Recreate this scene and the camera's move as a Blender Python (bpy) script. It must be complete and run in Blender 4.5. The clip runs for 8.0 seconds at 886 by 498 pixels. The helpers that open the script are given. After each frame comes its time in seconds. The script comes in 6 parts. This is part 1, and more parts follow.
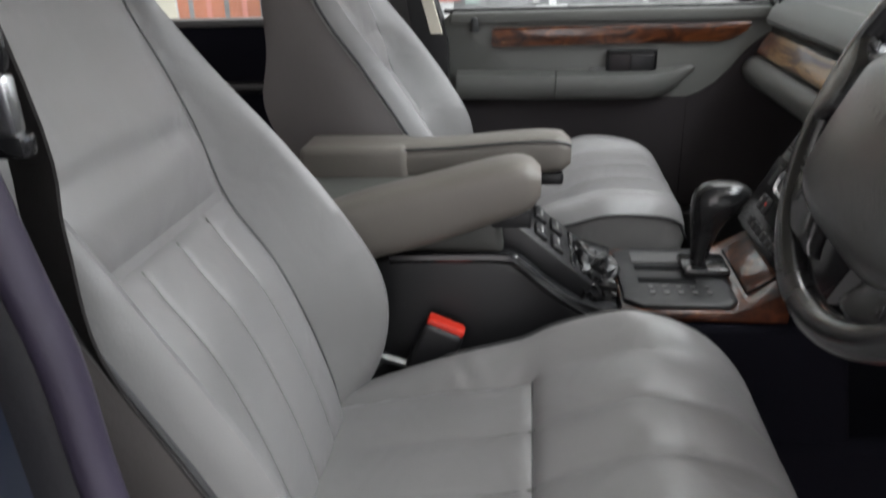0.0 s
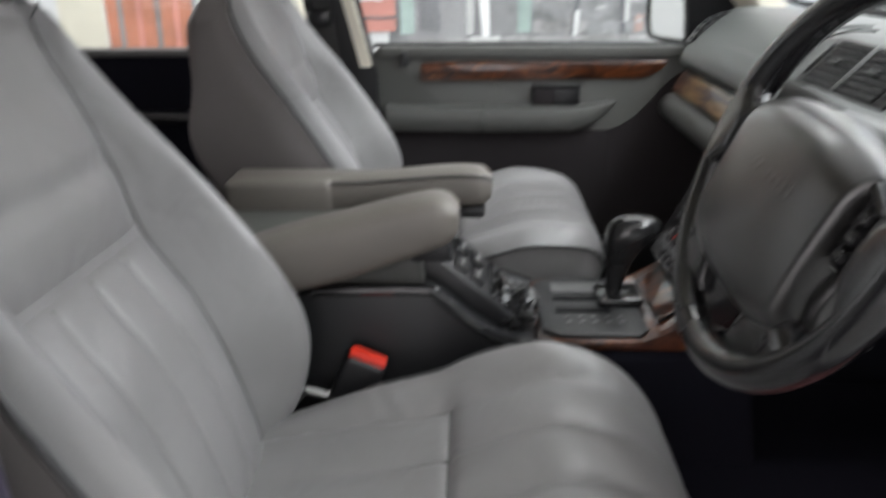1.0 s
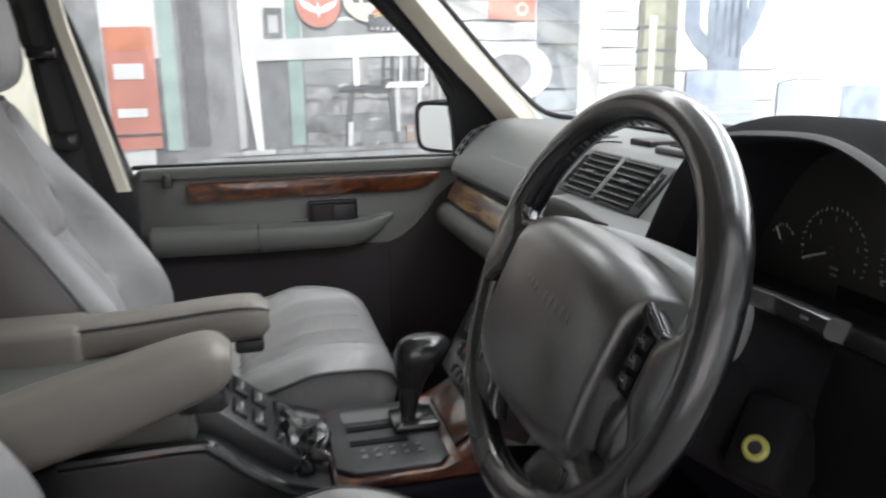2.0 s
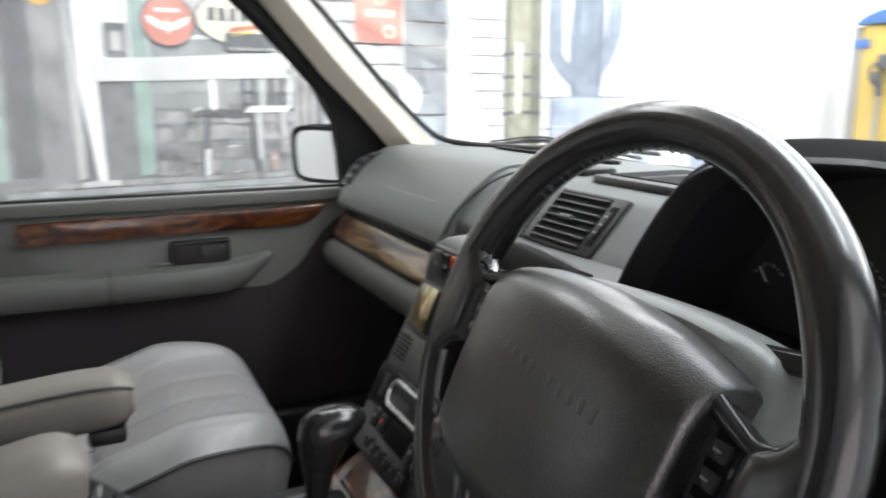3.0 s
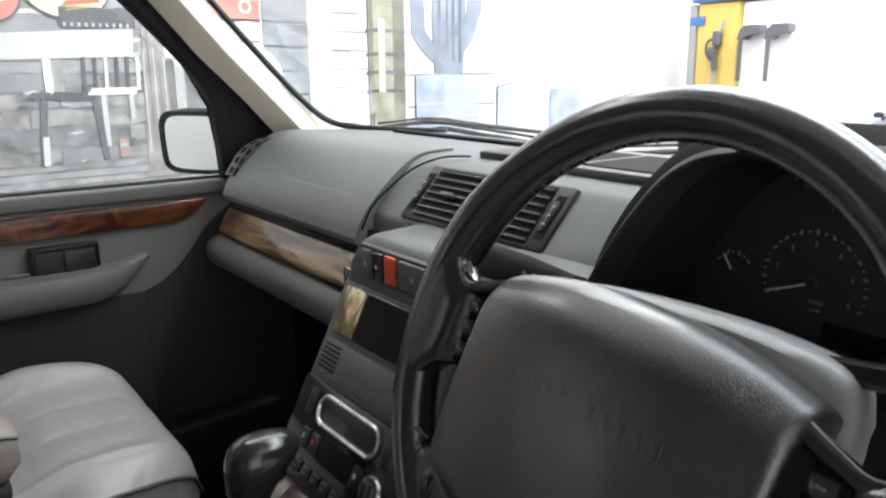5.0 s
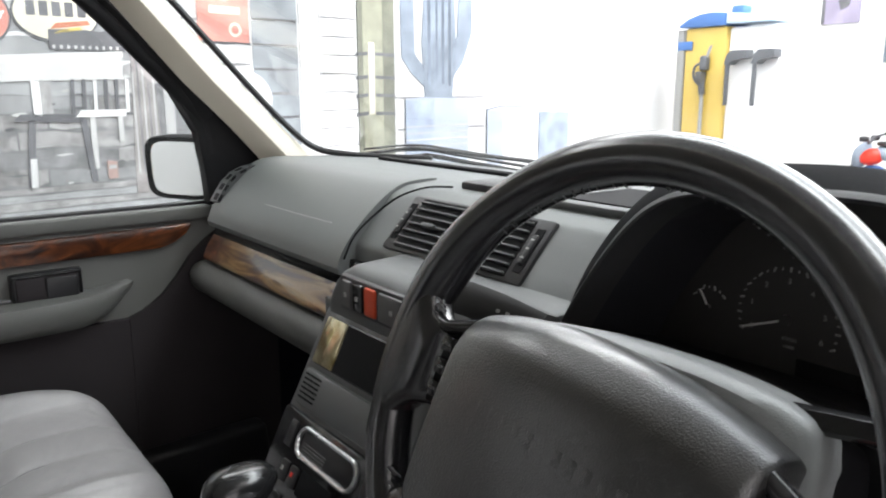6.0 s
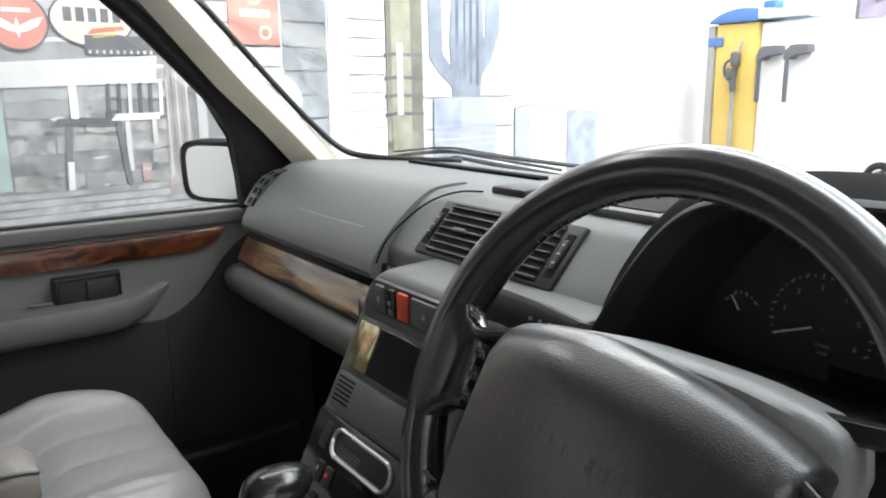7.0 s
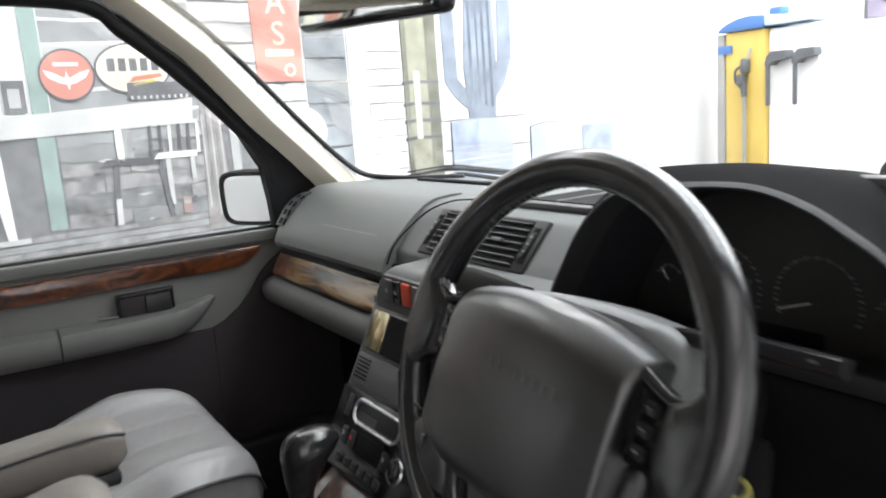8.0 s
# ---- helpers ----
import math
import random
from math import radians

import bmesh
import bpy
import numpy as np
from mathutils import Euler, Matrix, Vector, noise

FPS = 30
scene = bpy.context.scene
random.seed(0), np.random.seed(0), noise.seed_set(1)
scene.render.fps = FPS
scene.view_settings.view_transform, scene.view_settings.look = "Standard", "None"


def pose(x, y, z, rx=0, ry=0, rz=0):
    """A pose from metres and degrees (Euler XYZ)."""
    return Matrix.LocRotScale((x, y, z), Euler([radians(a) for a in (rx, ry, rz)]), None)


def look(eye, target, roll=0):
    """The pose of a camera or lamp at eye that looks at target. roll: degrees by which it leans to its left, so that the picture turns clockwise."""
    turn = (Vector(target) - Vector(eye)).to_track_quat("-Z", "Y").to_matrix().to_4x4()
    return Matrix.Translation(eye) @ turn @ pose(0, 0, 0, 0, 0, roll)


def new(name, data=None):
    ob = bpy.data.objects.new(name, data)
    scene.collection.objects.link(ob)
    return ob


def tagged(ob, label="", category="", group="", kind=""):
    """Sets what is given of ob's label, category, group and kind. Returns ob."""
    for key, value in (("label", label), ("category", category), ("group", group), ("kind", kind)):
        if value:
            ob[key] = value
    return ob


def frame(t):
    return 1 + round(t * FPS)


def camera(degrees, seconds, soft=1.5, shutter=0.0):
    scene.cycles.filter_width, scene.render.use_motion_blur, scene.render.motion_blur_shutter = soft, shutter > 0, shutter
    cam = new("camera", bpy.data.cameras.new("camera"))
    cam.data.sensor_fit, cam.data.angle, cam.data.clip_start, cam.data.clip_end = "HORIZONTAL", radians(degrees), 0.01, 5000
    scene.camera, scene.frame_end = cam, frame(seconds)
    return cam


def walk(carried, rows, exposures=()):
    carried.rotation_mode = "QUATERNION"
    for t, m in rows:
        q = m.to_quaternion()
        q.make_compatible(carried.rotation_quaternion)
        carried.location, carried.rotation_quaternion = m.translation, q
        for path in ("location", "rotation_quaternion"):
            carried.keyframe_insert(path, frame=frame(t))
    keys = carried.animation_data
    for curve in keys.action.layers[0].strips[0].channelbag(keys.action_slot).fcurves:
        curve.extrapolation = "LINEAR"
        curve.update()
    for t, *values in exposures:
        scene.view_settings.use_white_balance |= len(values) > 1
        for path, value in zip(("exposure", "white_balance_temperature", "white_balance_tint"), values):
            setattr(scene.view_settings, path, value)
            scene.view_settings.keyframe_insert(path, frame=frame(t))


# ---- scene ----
EXPOSURES = [(0.0, 0.0), (8.0, 0.0)]
cam = camera(60.73, 8.0, soft=1.9, shutter=0.65)
PATH = [
    (0.0, (0.8211, -1.0243, 1.3498), (0.6566, 0.3465, 0.7635), -1.95),
    (0.5, (0.8211, -1.0307, 1.3370), (0.6697, 0.3100, 0.6817), -1.53),
    (1.0, (0.8519, -1.0394, 1.3696), (0.7995, 0.3573, 0.8251), -0.46),
    (1.5, (0.8672, -1.0345, 1.3820), (1.0350, 0.3974, 0.9678), -1.92),
    (1.7, (0.8767, -1.0177, 1.3845), (1.1377, 0.4083, 0.9991), -1.52),
    (2.8, (0.8672, -0.8076, 1.3682), (1.4097, 0.5565, 1.0598), 0.52),
    (3.0, (0.8590, -0.7768, 1.3683), (1.4865, 0.5509, 1.0629), -0.02),
    (3.5, (0.8235, -0.7115, 1.3766), (1.6583, 0.4871, 1.0354), -2.96),
    (4.0, (0.8161, -0.6818, 1.3654), (1.6839, 0.4886, 1.0090), -0.22),
    (4.2, (0.8134, -0.6733, 1.3661), (1.6743, 0.4974, 0.9945), -0.53),
    (5.3, (0.8293, -0.6605, 1.3860), (1.7108, 0.5116, 1.0710), -0.45),
    (5.5, (0.8332, -0.6631, 1.3998), (1.7442, 0.4957, 1.1219), 0.51),
    (6.0, (0.8327, -0.6676, 1.3878), (1.7205, 0.5005, 1.0755), -0.16),
    (6.5, (0.8219, -0.6652, 1.4000), (1.6721, 0.5306, 1.0878), -0.79),
    (7.0, (0.8235, -0.6726, 1.3980), (1.6667, 0.5271, 1.0820), -0.75),
    (7.5, (0.8129, -0.7115, 1.3991), (1.6200, 0.5202, 1.1139), -1.99),
    (8.0, (0.7582, -0.8592, 1.4031), (1.5515, 0.3845, 1.1315), -4.17),
]
walk(cam, [(t, look(eye, target, roll)) for t, eye, target, roll in PATH], exposures=EXPOSURES)

# ---------------------------------------------------------------- world and lamps
world = bpy.data.worlds.new("world")
scene.world = world
world.use_nodes = True
world.node_tree.nodes["Background"].inputs[0].default_value = (0.75, 0.85, 1.0, 1)
world.node_tree.nodes["Background"].inputs[1].default_value = 0.25


def area_lamp(name, eye, target, sx, sy, watts, colour):
    data = bpy.data.lights.new(name, "AREA")
    data.shape, data.size, data.size_y, data.energy, data.color = "RECTANGLE", sx, sy, watts, colour
    ob = new(name, data)
    ob.matrix_world = look(eye, target)
    return ob


# unseen strip lamps under the workshop ceiling: over the bonnet, across the windscreen, along the mural, beside the
# open door;
# added fill lights with no known source: one behind the car, one low by the right wall
area_lamp("lamp_front", (3.35, -0.9, 3.1), (3.35, -0.8, 0.0), 2.3, 3.2, 95, (0.88, 0.94, 1.0))
area_lamp("lamp_windscreen", (2.12, -0.30, 3.1), (2.12, -0.20, 0.0), 0.42, 2.5, 46, (0.93, 0.99, 1.0))
area_lamp("lamp_mural", (2.0, 1.55, 3.1), (2.0, 1.9, 0.0), 5.6, 0.6, 98, (0.97, 0.99, 1.0))
area_lamp("lamp_far", (5.5, 0.2, 3.1), (5.5, 0.3, 0.0), 2.0, 4.0, 250, (0.96, 0.98, 1.0))
area_lamp("lamp_door", (1.1, -2.3, 3.1), (0.9, -2.1, 0.0), 2.6, 1.3, 16, (1.0, 0.96, 0.93))
area_lamp("rear_fill", (-2.6, 0.9, 3.1), (-2.9, 0.9, 0.0), 0.4, 2.4, 100, (0.96, 0.98, 1.0))
area_lamp("right_wall_fill", (-0.4, -4.15, 1.65), (0.0, 0.0, 1.5), 3.0, 2.4, 40, (1.0, 0.93, 0.95))

# ---------------------------------------------------------------- materials
def material(name, colour, rough=0.5, metal=0.0, spec=0.5, grain=0.0, grain_size=200.0, stain=0.12, stain_size=3.0,
             hi_tone=None, coat=0.0, coat_rough=0.08, rand=0.0, sheen_var=0.1):
    """Principled surface with two scales of variation: broad stains in the colour, fine grain in colour, gloss and relief."""
    m = bpy.data.materials.new(name)
    m.use_nodes = True
    nt = m.node_tree
    n, l = nt.nodes, nt.links
    b = n["Principled BSDF"]
    b.inputs["Roughness"].default_value = rough
    b.inputs["Metallic"].default_value = metal
    b.inputs["Specular IOR Level"].default_value = spec
    b.inputs["Coat Weight"].default_value = coat
    b.inputs["Coat Roughness"].default_value = coat_rough
    tc = n.new("ShaderNodeTexCoord")
    big = n.new("ShaderNodeTexNoise")
    big.inputs["Scale"].default_value = stain_size
    big.inputs["Detail"].default_value = 6
    l.new(tc.outputs["Object"], big.inputs["Vector"])
    ramp = n.new("ShaderNodeValToRGB")
    ramp.color_ramp.elements[0].position, ramp.color_ramp.elements[1].position = 0.3, 0.72
    lo = [max(0, c * (1 - stain)) for c in colour]
    hi = [min(1, c * (1 + stain)) for c in colour]
    if hi_tone:
        hi = hi_tone
    ramp.color_ramp.elements[0].color = (*lo, 1)
    ramp.color_ramp.elements[1].color = (*hi, 1)
    l.new(big.outputs["Fac"], ramp.inputs["Fac"])
    out = ramp.outputs["Color"]
    if rand:
        oi = n.new("ShaderNodeObjectInfo")
        hsv = n.new("ShaderNodeHueSaturation")
        mr = n.new("ShaderNodeMapRange")
        mr.inputs["To Min"].default_value, mr.inputs["To Max"].default_value = 1 - rand, 1 + rand
        l.new(oi.outputs["Random"], mr.inputs["Value"])
        l.new(mr.outputs["Result"], hsv.inputs["Value"])
        l.new(out, hsv.inputs["Color"])
        out = hsv.outputs["Color"]
    l.new(out, b.inputs["Base Color"])
    fine = n.new("ShaderNodeTexNoise")
    fine.inputs["Scale"].default_value = grain_size
    fine.inputs["Detail"].default_value = 3
    l.new(tc.outputs["Object"], fine.inputs["Vector"])
    mr2 = n.new("ShaderNodeMapRange")
    mr2.inputs["To Min"].default_value, mr2.inputs["To Max"].default_value = max(0.02, rough - sheen_var), min(1, rough + sheen_var)
    l.new(big.outputs["Fac"], mr2.inputs["Value"])
    l.new(mr2.outputs["Result"], b.inputs["Roughness"])
    if grain:
        bump = n.new("ShaderNodeBump")
        bump.inputs["Strength"].default_value = grain
        bump.inputs["Distance"].default_value = 0.001
        l.new(fine.outputs["Fac"], bump.inputs["Height"])
        l.new(bump.outputs["Normal"], b.inputs["Normal"])
    return m


def leather(name, colour, rough=0.42, cell=420.0, relief=1.0, coat=0.0, soft=0.25, coat_rough=0.08, spec=0.5, rumple=0.0):
    """Hide with a pebbled grain, soft creases and slightly polished high spots."""
    m = material(name, colour, rough, spec=spec, grain=0.0, stain=0.07, stain_size=5.0, coat=coat, coat_rough=coat_rough, sheen_var=0.03)
    nt = m.node_tree
    n, l = nt.nodes, nt.links
    b = n["Principled BSDF"]
    tc = n.new("ShaderNodeTexCoord")
    vor = n.new("ShaderNodeTexVoronoi")
    vor.inputs["Scale"].default_value = cell
    l.new(tc.outputs["Object"], vor.inputs["Vector"])
    crease = n.new("ShaderNodeTexNoise")
    crease.inputs["Scale"].default_value, crease.inputs["Detail"].default_value = 38.0, 4
    crease.inputs["Distortion"].default_value = 1.5
    l.new(tc.outputs["Object"], crease.inputs["Vector"])
    b1, b2 = n.new("ShaderNodeBump"), n.new("ShaderNodeBump")
    b1.inputs["Strength"].default_value, b1.inputs["Distance"].default_value = 0.35 * relief, 0.0006
    b2.inputs["Strength"].default_value, b2.inputs["Distance"].default_value = soft * relief, 0.004
    l.new(vor.outputs["Distance"], b1.inputs["Height"])
    l.new(crease.outputs["Fac"], b2.inputs["Height"])
    l.new(b1.outputs["Normal"], b2.inputs["Normal"])
    out = b2
    if rumple:
        big, b3 = n.new("ShaderNodeTexNoise"), n.new("ShaderNodeBump")
        big.inputs["Scale"].default_value, big.inputs["Detail"].default_value, big.inputs["Distortion"].default_value = 11.0, 2, 0.8
        l.new(tc.outputs["Object"], big.inputs["Vector"])
        b3.inputs["Strength"].default_value, b3.inputs["Distance"].default_value = rumple, 0.015
        l.new(big.outputs["Fac"], b3.inputs["Height"])
        l.new(b2.outputs["Normal"], b3.inputs["Normal"])
        out = b3
    l.new(out.outputs["Normal"], b.inputs["Normal"])
    return m


def burr_wood(name, streaky=False):
    """Lacquered burr walnut; streaky: long pale golden streaks that end in plain brown at the door."""
    m = bpy.data.materials.new(name)
    m.use_nodes = True
    n, l = m.node_tree.nodes, m.node_tree.links
    b = n["Principled BSDF"]
    tc = n.new("ShaderNodeTexCoord")
    mp = n.new("ShaderNodeMapping")
    mp.inputs["Scale"].default_value = (9, 9, 16)
    l.new(tc.outputs["Object"], mp.inputs["Vector"])
    a = n.new("ShaderNodeTexNoise")
    a.inputs["Scale"].default_value, a.inputs["Detail"].default_value, a.inputs["Distortion"].default_value = 1.6, 8, 2.2
    l.new(mp.outputs["Vector"], a.inputs["Vector"])
    r = n.new("ShaderNodeValToRGB")
    e = r.color_ramp.elements
    e[0].position, e[0].color = 0.34, (0.010, 0.0026, 0.0013, 1)
    e[1].position, e[1].color = 0.66, (0.135, 0.040, 0.0115, 1)
    mid = e.new(0.5)
    mid.color = (0.055, 0.0150, 0.0046, 1)
    streak = e.new(0.74)
    streak.color = (0.30, 0.15, 0.055, 1)
    l.new(a.outputs["Fac"], r.inputs["Fac"])
    l.new(r.outputs["Color"], b.inputs["Base Color"])
    if streaky:
        mp2 = n.new("ShaderNodeMapping")
        mp2.inputs["Scale"].default_value, mp2.inputs["Rotation"].default_value = (30, 5, 34), (0.25, 0, 0)
        l.new(tc.outputs["Object"], mp2.inputs["Vector"])
        a2, r2 = n.new("ShaderNodeTexNoise"), n.new("ShaderNodeValToRGB")
        a2.inputs["Scale"].default_value, a2.inputs["Detail"].default_value, a2.inputs["Distortion"].default_value = 1.3, 6, 1.0
        l.new(mp2.outputs["Vector"], a2.inputs["Vector"])
        e2 = r2.color_ramp.elements
        e2[0].position, e2[0].color = 0.37, (0.030, 0.011, 0.005, 1)
        e2[1].position, e2[1].color = 0.72, (0.150, 0.120, 0.085, 1)
        for p, c in ((0.47, (0.085, 0.034, 0.012, 1)), (0.54, (0.22, 0.125, 0.045, 1)), (0.61, (0.34, 0.215, 0.100, 1))):
            e2.new(p).color = c
        l.new(a2.outputs["Fac"], r2.inputs["Fac"])
        sep, ramp, jit, mix = n.new("ShaderNodeSeparateXYZ"), n.new("ShaderNodeMapRange"), n.new("ShaderNodeMath"), n.new("ShaderNodeMix")
        l.new(tc.outputs["Object"], sep.inputs[0])
        jit.operation, jit.inputs[1].default_value = "MULTIPLY_ADD", 0.10
        l.new(a.outputs["Fac"], jit.inputs[0])
        l.new(sep.outputs["Y"], jit.inputs[2])
        ramp.inputs["From Min"].default_value, ramp.inputs["From Max"].default_value = 0.665, 0.625
        l.new(jit.outputs[0], ramp.inputs["Value"])
        mix.data_type = "RGBA"
        l.new(ramp.outputs[0], mix.inputs[0])
        l.new(r.outputs["Color"], mix.inputs[6])
        l.new(r2.outputs["Color"], mix.inputs[7])
        l.new(mix.outputs[2], b.inputs["Base Color"])
    b.inputs["Roughness"].default_value = 0.35
    b.inputs["Coat Weight"].default_value = 0.95
    b.inputs["Coat Roughness"].default_value = 0.05
    return m


def glass(name, tint=(1, 1, 1), gloss=0.03, haze=0.0, shine=0.5):
    """Thin pane: clear, with a reflection that grows at grazing angles and a milky film for haze."""
    m = bpy.data.materials.new(name)
    m.use_nodes = True
    n, l = m.node_tree.nodes, m.node_tree.links
    n.remove(n["Principled BSDF"])
    tr, gl, mix = n.new("ShaderNodeBsdfTransparent"), n.new("ShaderNodeBsdfGlossy"), n.new("ShaderNodeMixShader")
    lw, pw, ml, ad = n.new("ShaderNodeLayerWeight"), n.new("ShaderNodeMath"), n.new("ShaderNodeMath"), n.new("ShaderNodeMath")
    pw.operation, ml.operation, ad.operation = "POWER", "MULTIPLY", "ADD"
    lw.inputs["Blend"].default_value = 0.5
    pw.inputs[1].default_value, ml.inputs[1].default_value, ad.inputs[1].default_value = 4.0, shine, 0.015
    l.new(lw.outputs["Facing"], pw.inputs[0])
    l.new(pw.outputs[0], ml.inputs[0])
    l.new(ml.outputs[0], ad.inputs[0])
    gl.inputs["Roughness"].default_value = gloss
    tr.inputs["Color"].default_value = (*tint, 1)
    l.new(ad.outputs[0], mix.inputs["Fac"])
    l.new(tr.outputs["BSDF"], mix.inputs[1])
    l.new(gl.outputs["BSDF"], mix.inputs[2])
    out = mix.outputs["Shader"]
    if haze:
        df, mx, tc, ns, mr = n.new("ShaderNodeBsdfTranslucent"), n.new("ShaderNodeMixShader"), n.new("ShaderNodeTexCoord"), n.new("ShaderNodeTexNoise"), n.new("ShaderNodeMapRange")
        df.inputs["Color"].default_value = (0.8, 0.82, 0.82, 1)
        ns.inputs["Scale"].default_value, ns.inputs["Detail"].default_value = 7.0, 8
        l.new(tc.outputs["Object"], ns.inputs["Vector"])
        l.new(ns.outputs["Fac"], mr.inputs["Value"])
        mr.inputs["From Min"].default_value, mr.inputs["From Max"].default_value = 0.3, 0.7
        mr.inputs["To Min"].default_value, mr.inputs["To Max"].default_value = haze * 0.6, haze * 1.3
        l.new(mr.outputs["Result"], mx.inputs["Fac"])
        l.new(out, mx.inputs[1])
        l.new(df.outputs["BSDF"], mx.inputs[2])
        out = mx.outputs["Shader"]
    l.new(out, n["Material Output"].inputs["Surface"])
    return m


GREY_HIDE = leather("grey_hide", (0.218, 0.211, 0.212), 0.36, 420, 0.45, soft=0.16, rumple=0.32)
# darkened copy of the grey hide: painted shade, and dark seam lines
GREY_HIDE_SHADE_SEAM = leather("grey_hide_shade_seam", (0.082, 0.079, 0.077), 0.34, 420, 0.5)
TAUPE_HIDE = leather("taupe_hide", (0.155, 0.140, 0.124), 0.46, 420, 0.6)
PIPING = material("dark_piping", (0.055, 0.055, 0.057), 0.5)
BLACK_HIDE = leather("black_hide", (0.010, 0.010, 0.0115), 0.26, 800, 0.30, 0.65, soft=0.012, coat_rough=0.17, spec=0.5)
PAD_PLASTIC = leather("wheel_pad", (0.0060, 0.0058, 0.0056), 0.30, 850, 1.6, 0.90, soft=0.012, coat_rough=0.24, spec=0.75)
HOOD_GREY = leather("hood_hide", (0.016, 0.016, 0.018), 0.8, 700, 0.5, soft=0.05, spec=0.08)
HOOD_LINING = leather("hood_lining", (0.042, 0.043, 0.050), 0.6, 700, 0.6, soft=0.05, spec=0.3)
# lighter copy of the hood hide: the edge highlight is in the colour
HOOD_EDGE_LIT = leather("hood_edge_lit", (0.065, 0.067, 0.069), 0.5, 700, 0.5, soft=0.05, spec=0.3)
BLACK_PLASTIC = material("black_plastic", (0.013, 0.013, 0.0145), 0.42, grain=0.3, grain_size=900)
SEAL_BLACK = material("seal_black", (0.010, 0.010, 0.011), 0.6, spec=0.2)
SATIN_BLACK = material("satin_black", (0.016, 0.016, 0.017), 0.14)
KNOB_BLACK = material("knob_black", (0.015, 0.015, 0.016), 0.18)
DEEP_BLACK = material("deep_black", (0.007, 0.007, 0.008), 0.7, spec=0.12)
DIAL_BLACK = material("dial_black", (0.052, 0.049, 0.046), 0.55)
DASH_GREY = leather("dash_grey", (0.126, 0.134, 0.132), 0.46, 900, 0.8, soft=0.06)
STACK_GREY = material("stack_grey", (0.086, 0.090, 0.090), 0.42, grain=0.25, grain_size=900)
DOOR_GREY = leather("door_grey", (0.096, 0.097, 0.091), 0.46, 800, 0.8, soft=0.08)
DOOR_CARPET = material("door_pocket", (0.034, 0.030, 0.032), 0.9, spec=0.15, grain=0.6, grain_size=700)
CARPET = material("black_carpet", (0.010, 0.010, 0.015), 0.95, spec=0.08, grain=0.8, grain_size=500)
CREAM_TRIM = material("cream_trim", (0.74, 0.69, 0.58), 0.65, grain=0.3, grain_size=800)
WALNUT = burr_wood("burr_walnut")
STREAKY_WALNUT = burr_wood("streaky_walnut", True)
CHROME = material("chrome", (0.75, 0.75, 0.76), 0.12, metal=1.0)
CLEAR_GLASS = glass("clear_glass")
# a faint pale film puts haze into the side panes
SIDE_GLASS = glass("side_glass", (0.92, 0.93, 0.93), 0.03, haze=0.010)
MIRROR = material("mirror_glass", (0.86, 0.88, 0.87), 0.03, metal=1.0, stain=0.02)
BLUE_PAINT = material("dark_blue_paint", (0.006, 0.009, 0.018), 0.3, coat=0.3)
RED_PLASTIC = material("red_plastic", (0.75, 0.04, 0.02), 0.4)
ORANGE_RED = material("orange_red_plastic", (0.62, 0.07, 0.02), 0.45)
PLAIN_GREY = material("plain_grey", (0.30, 0.30, 0.29), 0.6)
MAT_RED = material("mat_red", (0.34, 0.13, 0.13), 0.95, spec=0.1, grain=0.9, grain_size=500)
NEEDLE = material("needle_white", (0.75, 0.75, 0.72), 0.5)
TYRE_RUBBER = material("tyre_rubber", (0.02, 0.02, 0.021), 0.8, grain=0.5, grain_size=300)
GAITER = leather("gaiter_hide", (0.010, 0.010, 0.011), 0.34, 600, 0.6, 0.3, soft=0.3)
BELT = material("belt_webbing", (0.018, 0.016, 0.016), 0.8, spec=0.25, grain=0.7, grain_size=900)
YELLOW = material("pump_yellow", (0.60, 0.43, 0.105), 0.35, stain=0.08)
PUMP_BLUE = material("pump_blue", (0.07, 0.17, 0.42), 0.35)
PUMP_BLUE_LIT = material("pump_blue_lit", (0.50, 0.66, 0.82), 0.35)
NOZZLE = material("nozzle_grey", (0.10, 0.105, 0.115), 0.4)
WHITE_PAINT = material("white_paint", (0.8, 0.8, 0.8), 0.6, stain=0.05)
CONCRETE = material("concrete", (0.32, 0.31, 0.30), 0.8, grain=0.4, grain_size=90, stain=0.2)
PAD_GREY = leather("column_grey", (0.19, 0.195, 0.195), 0.40, 700, 0.7, soft=0.05)
STALK_GREY = material("stalk_grey", (0.026, 0.0255, 0.025), 0.5, spec=0.25, grain=0.2, grain_size=900)
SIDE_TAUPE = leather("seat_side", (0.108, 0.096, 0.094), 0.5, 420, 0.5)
SLAT_GREY = material("slat_grey", (0.055, 0.057, 0.058), 0.38)
LINT_GREY = material("switch_grey", (0.10, 0.10, 0.10), 0.5)
DIM_MARK = material("dial_marking", (0.34, 0.34, 0.33), 0.6)
# mottled gold: the reflection in the display is put into its colour
GOLD_REFLECTION = material("gold_reflection", (0.42, 0.32, 0.12), 0.12, metal=0.7, stain=0.5, stain_size=45.0, hi_tone=(0.75, 0.68, 0.48))
SILVER = material("silver_plastic", (0.55, 0.56, 0.57), 0.25, metal=0.9)
DARK_STEEL = material("dark_steel", (0.10, 0.10, 0.11), 0.35, metal=0.8)
YELLOW_RING = material("yellow_ring", (0.32, 0.31, 0.08), 0.4)
PILLAR_DARK = material("pillar_dark", (0.020, 0.019, 0.023), 0.55, grain=0.3)
PURPLE_PAINT = material("pillar_paint", (0.036, 0.029, 0.050), 0.5, coat=0.1, grain=0.3)
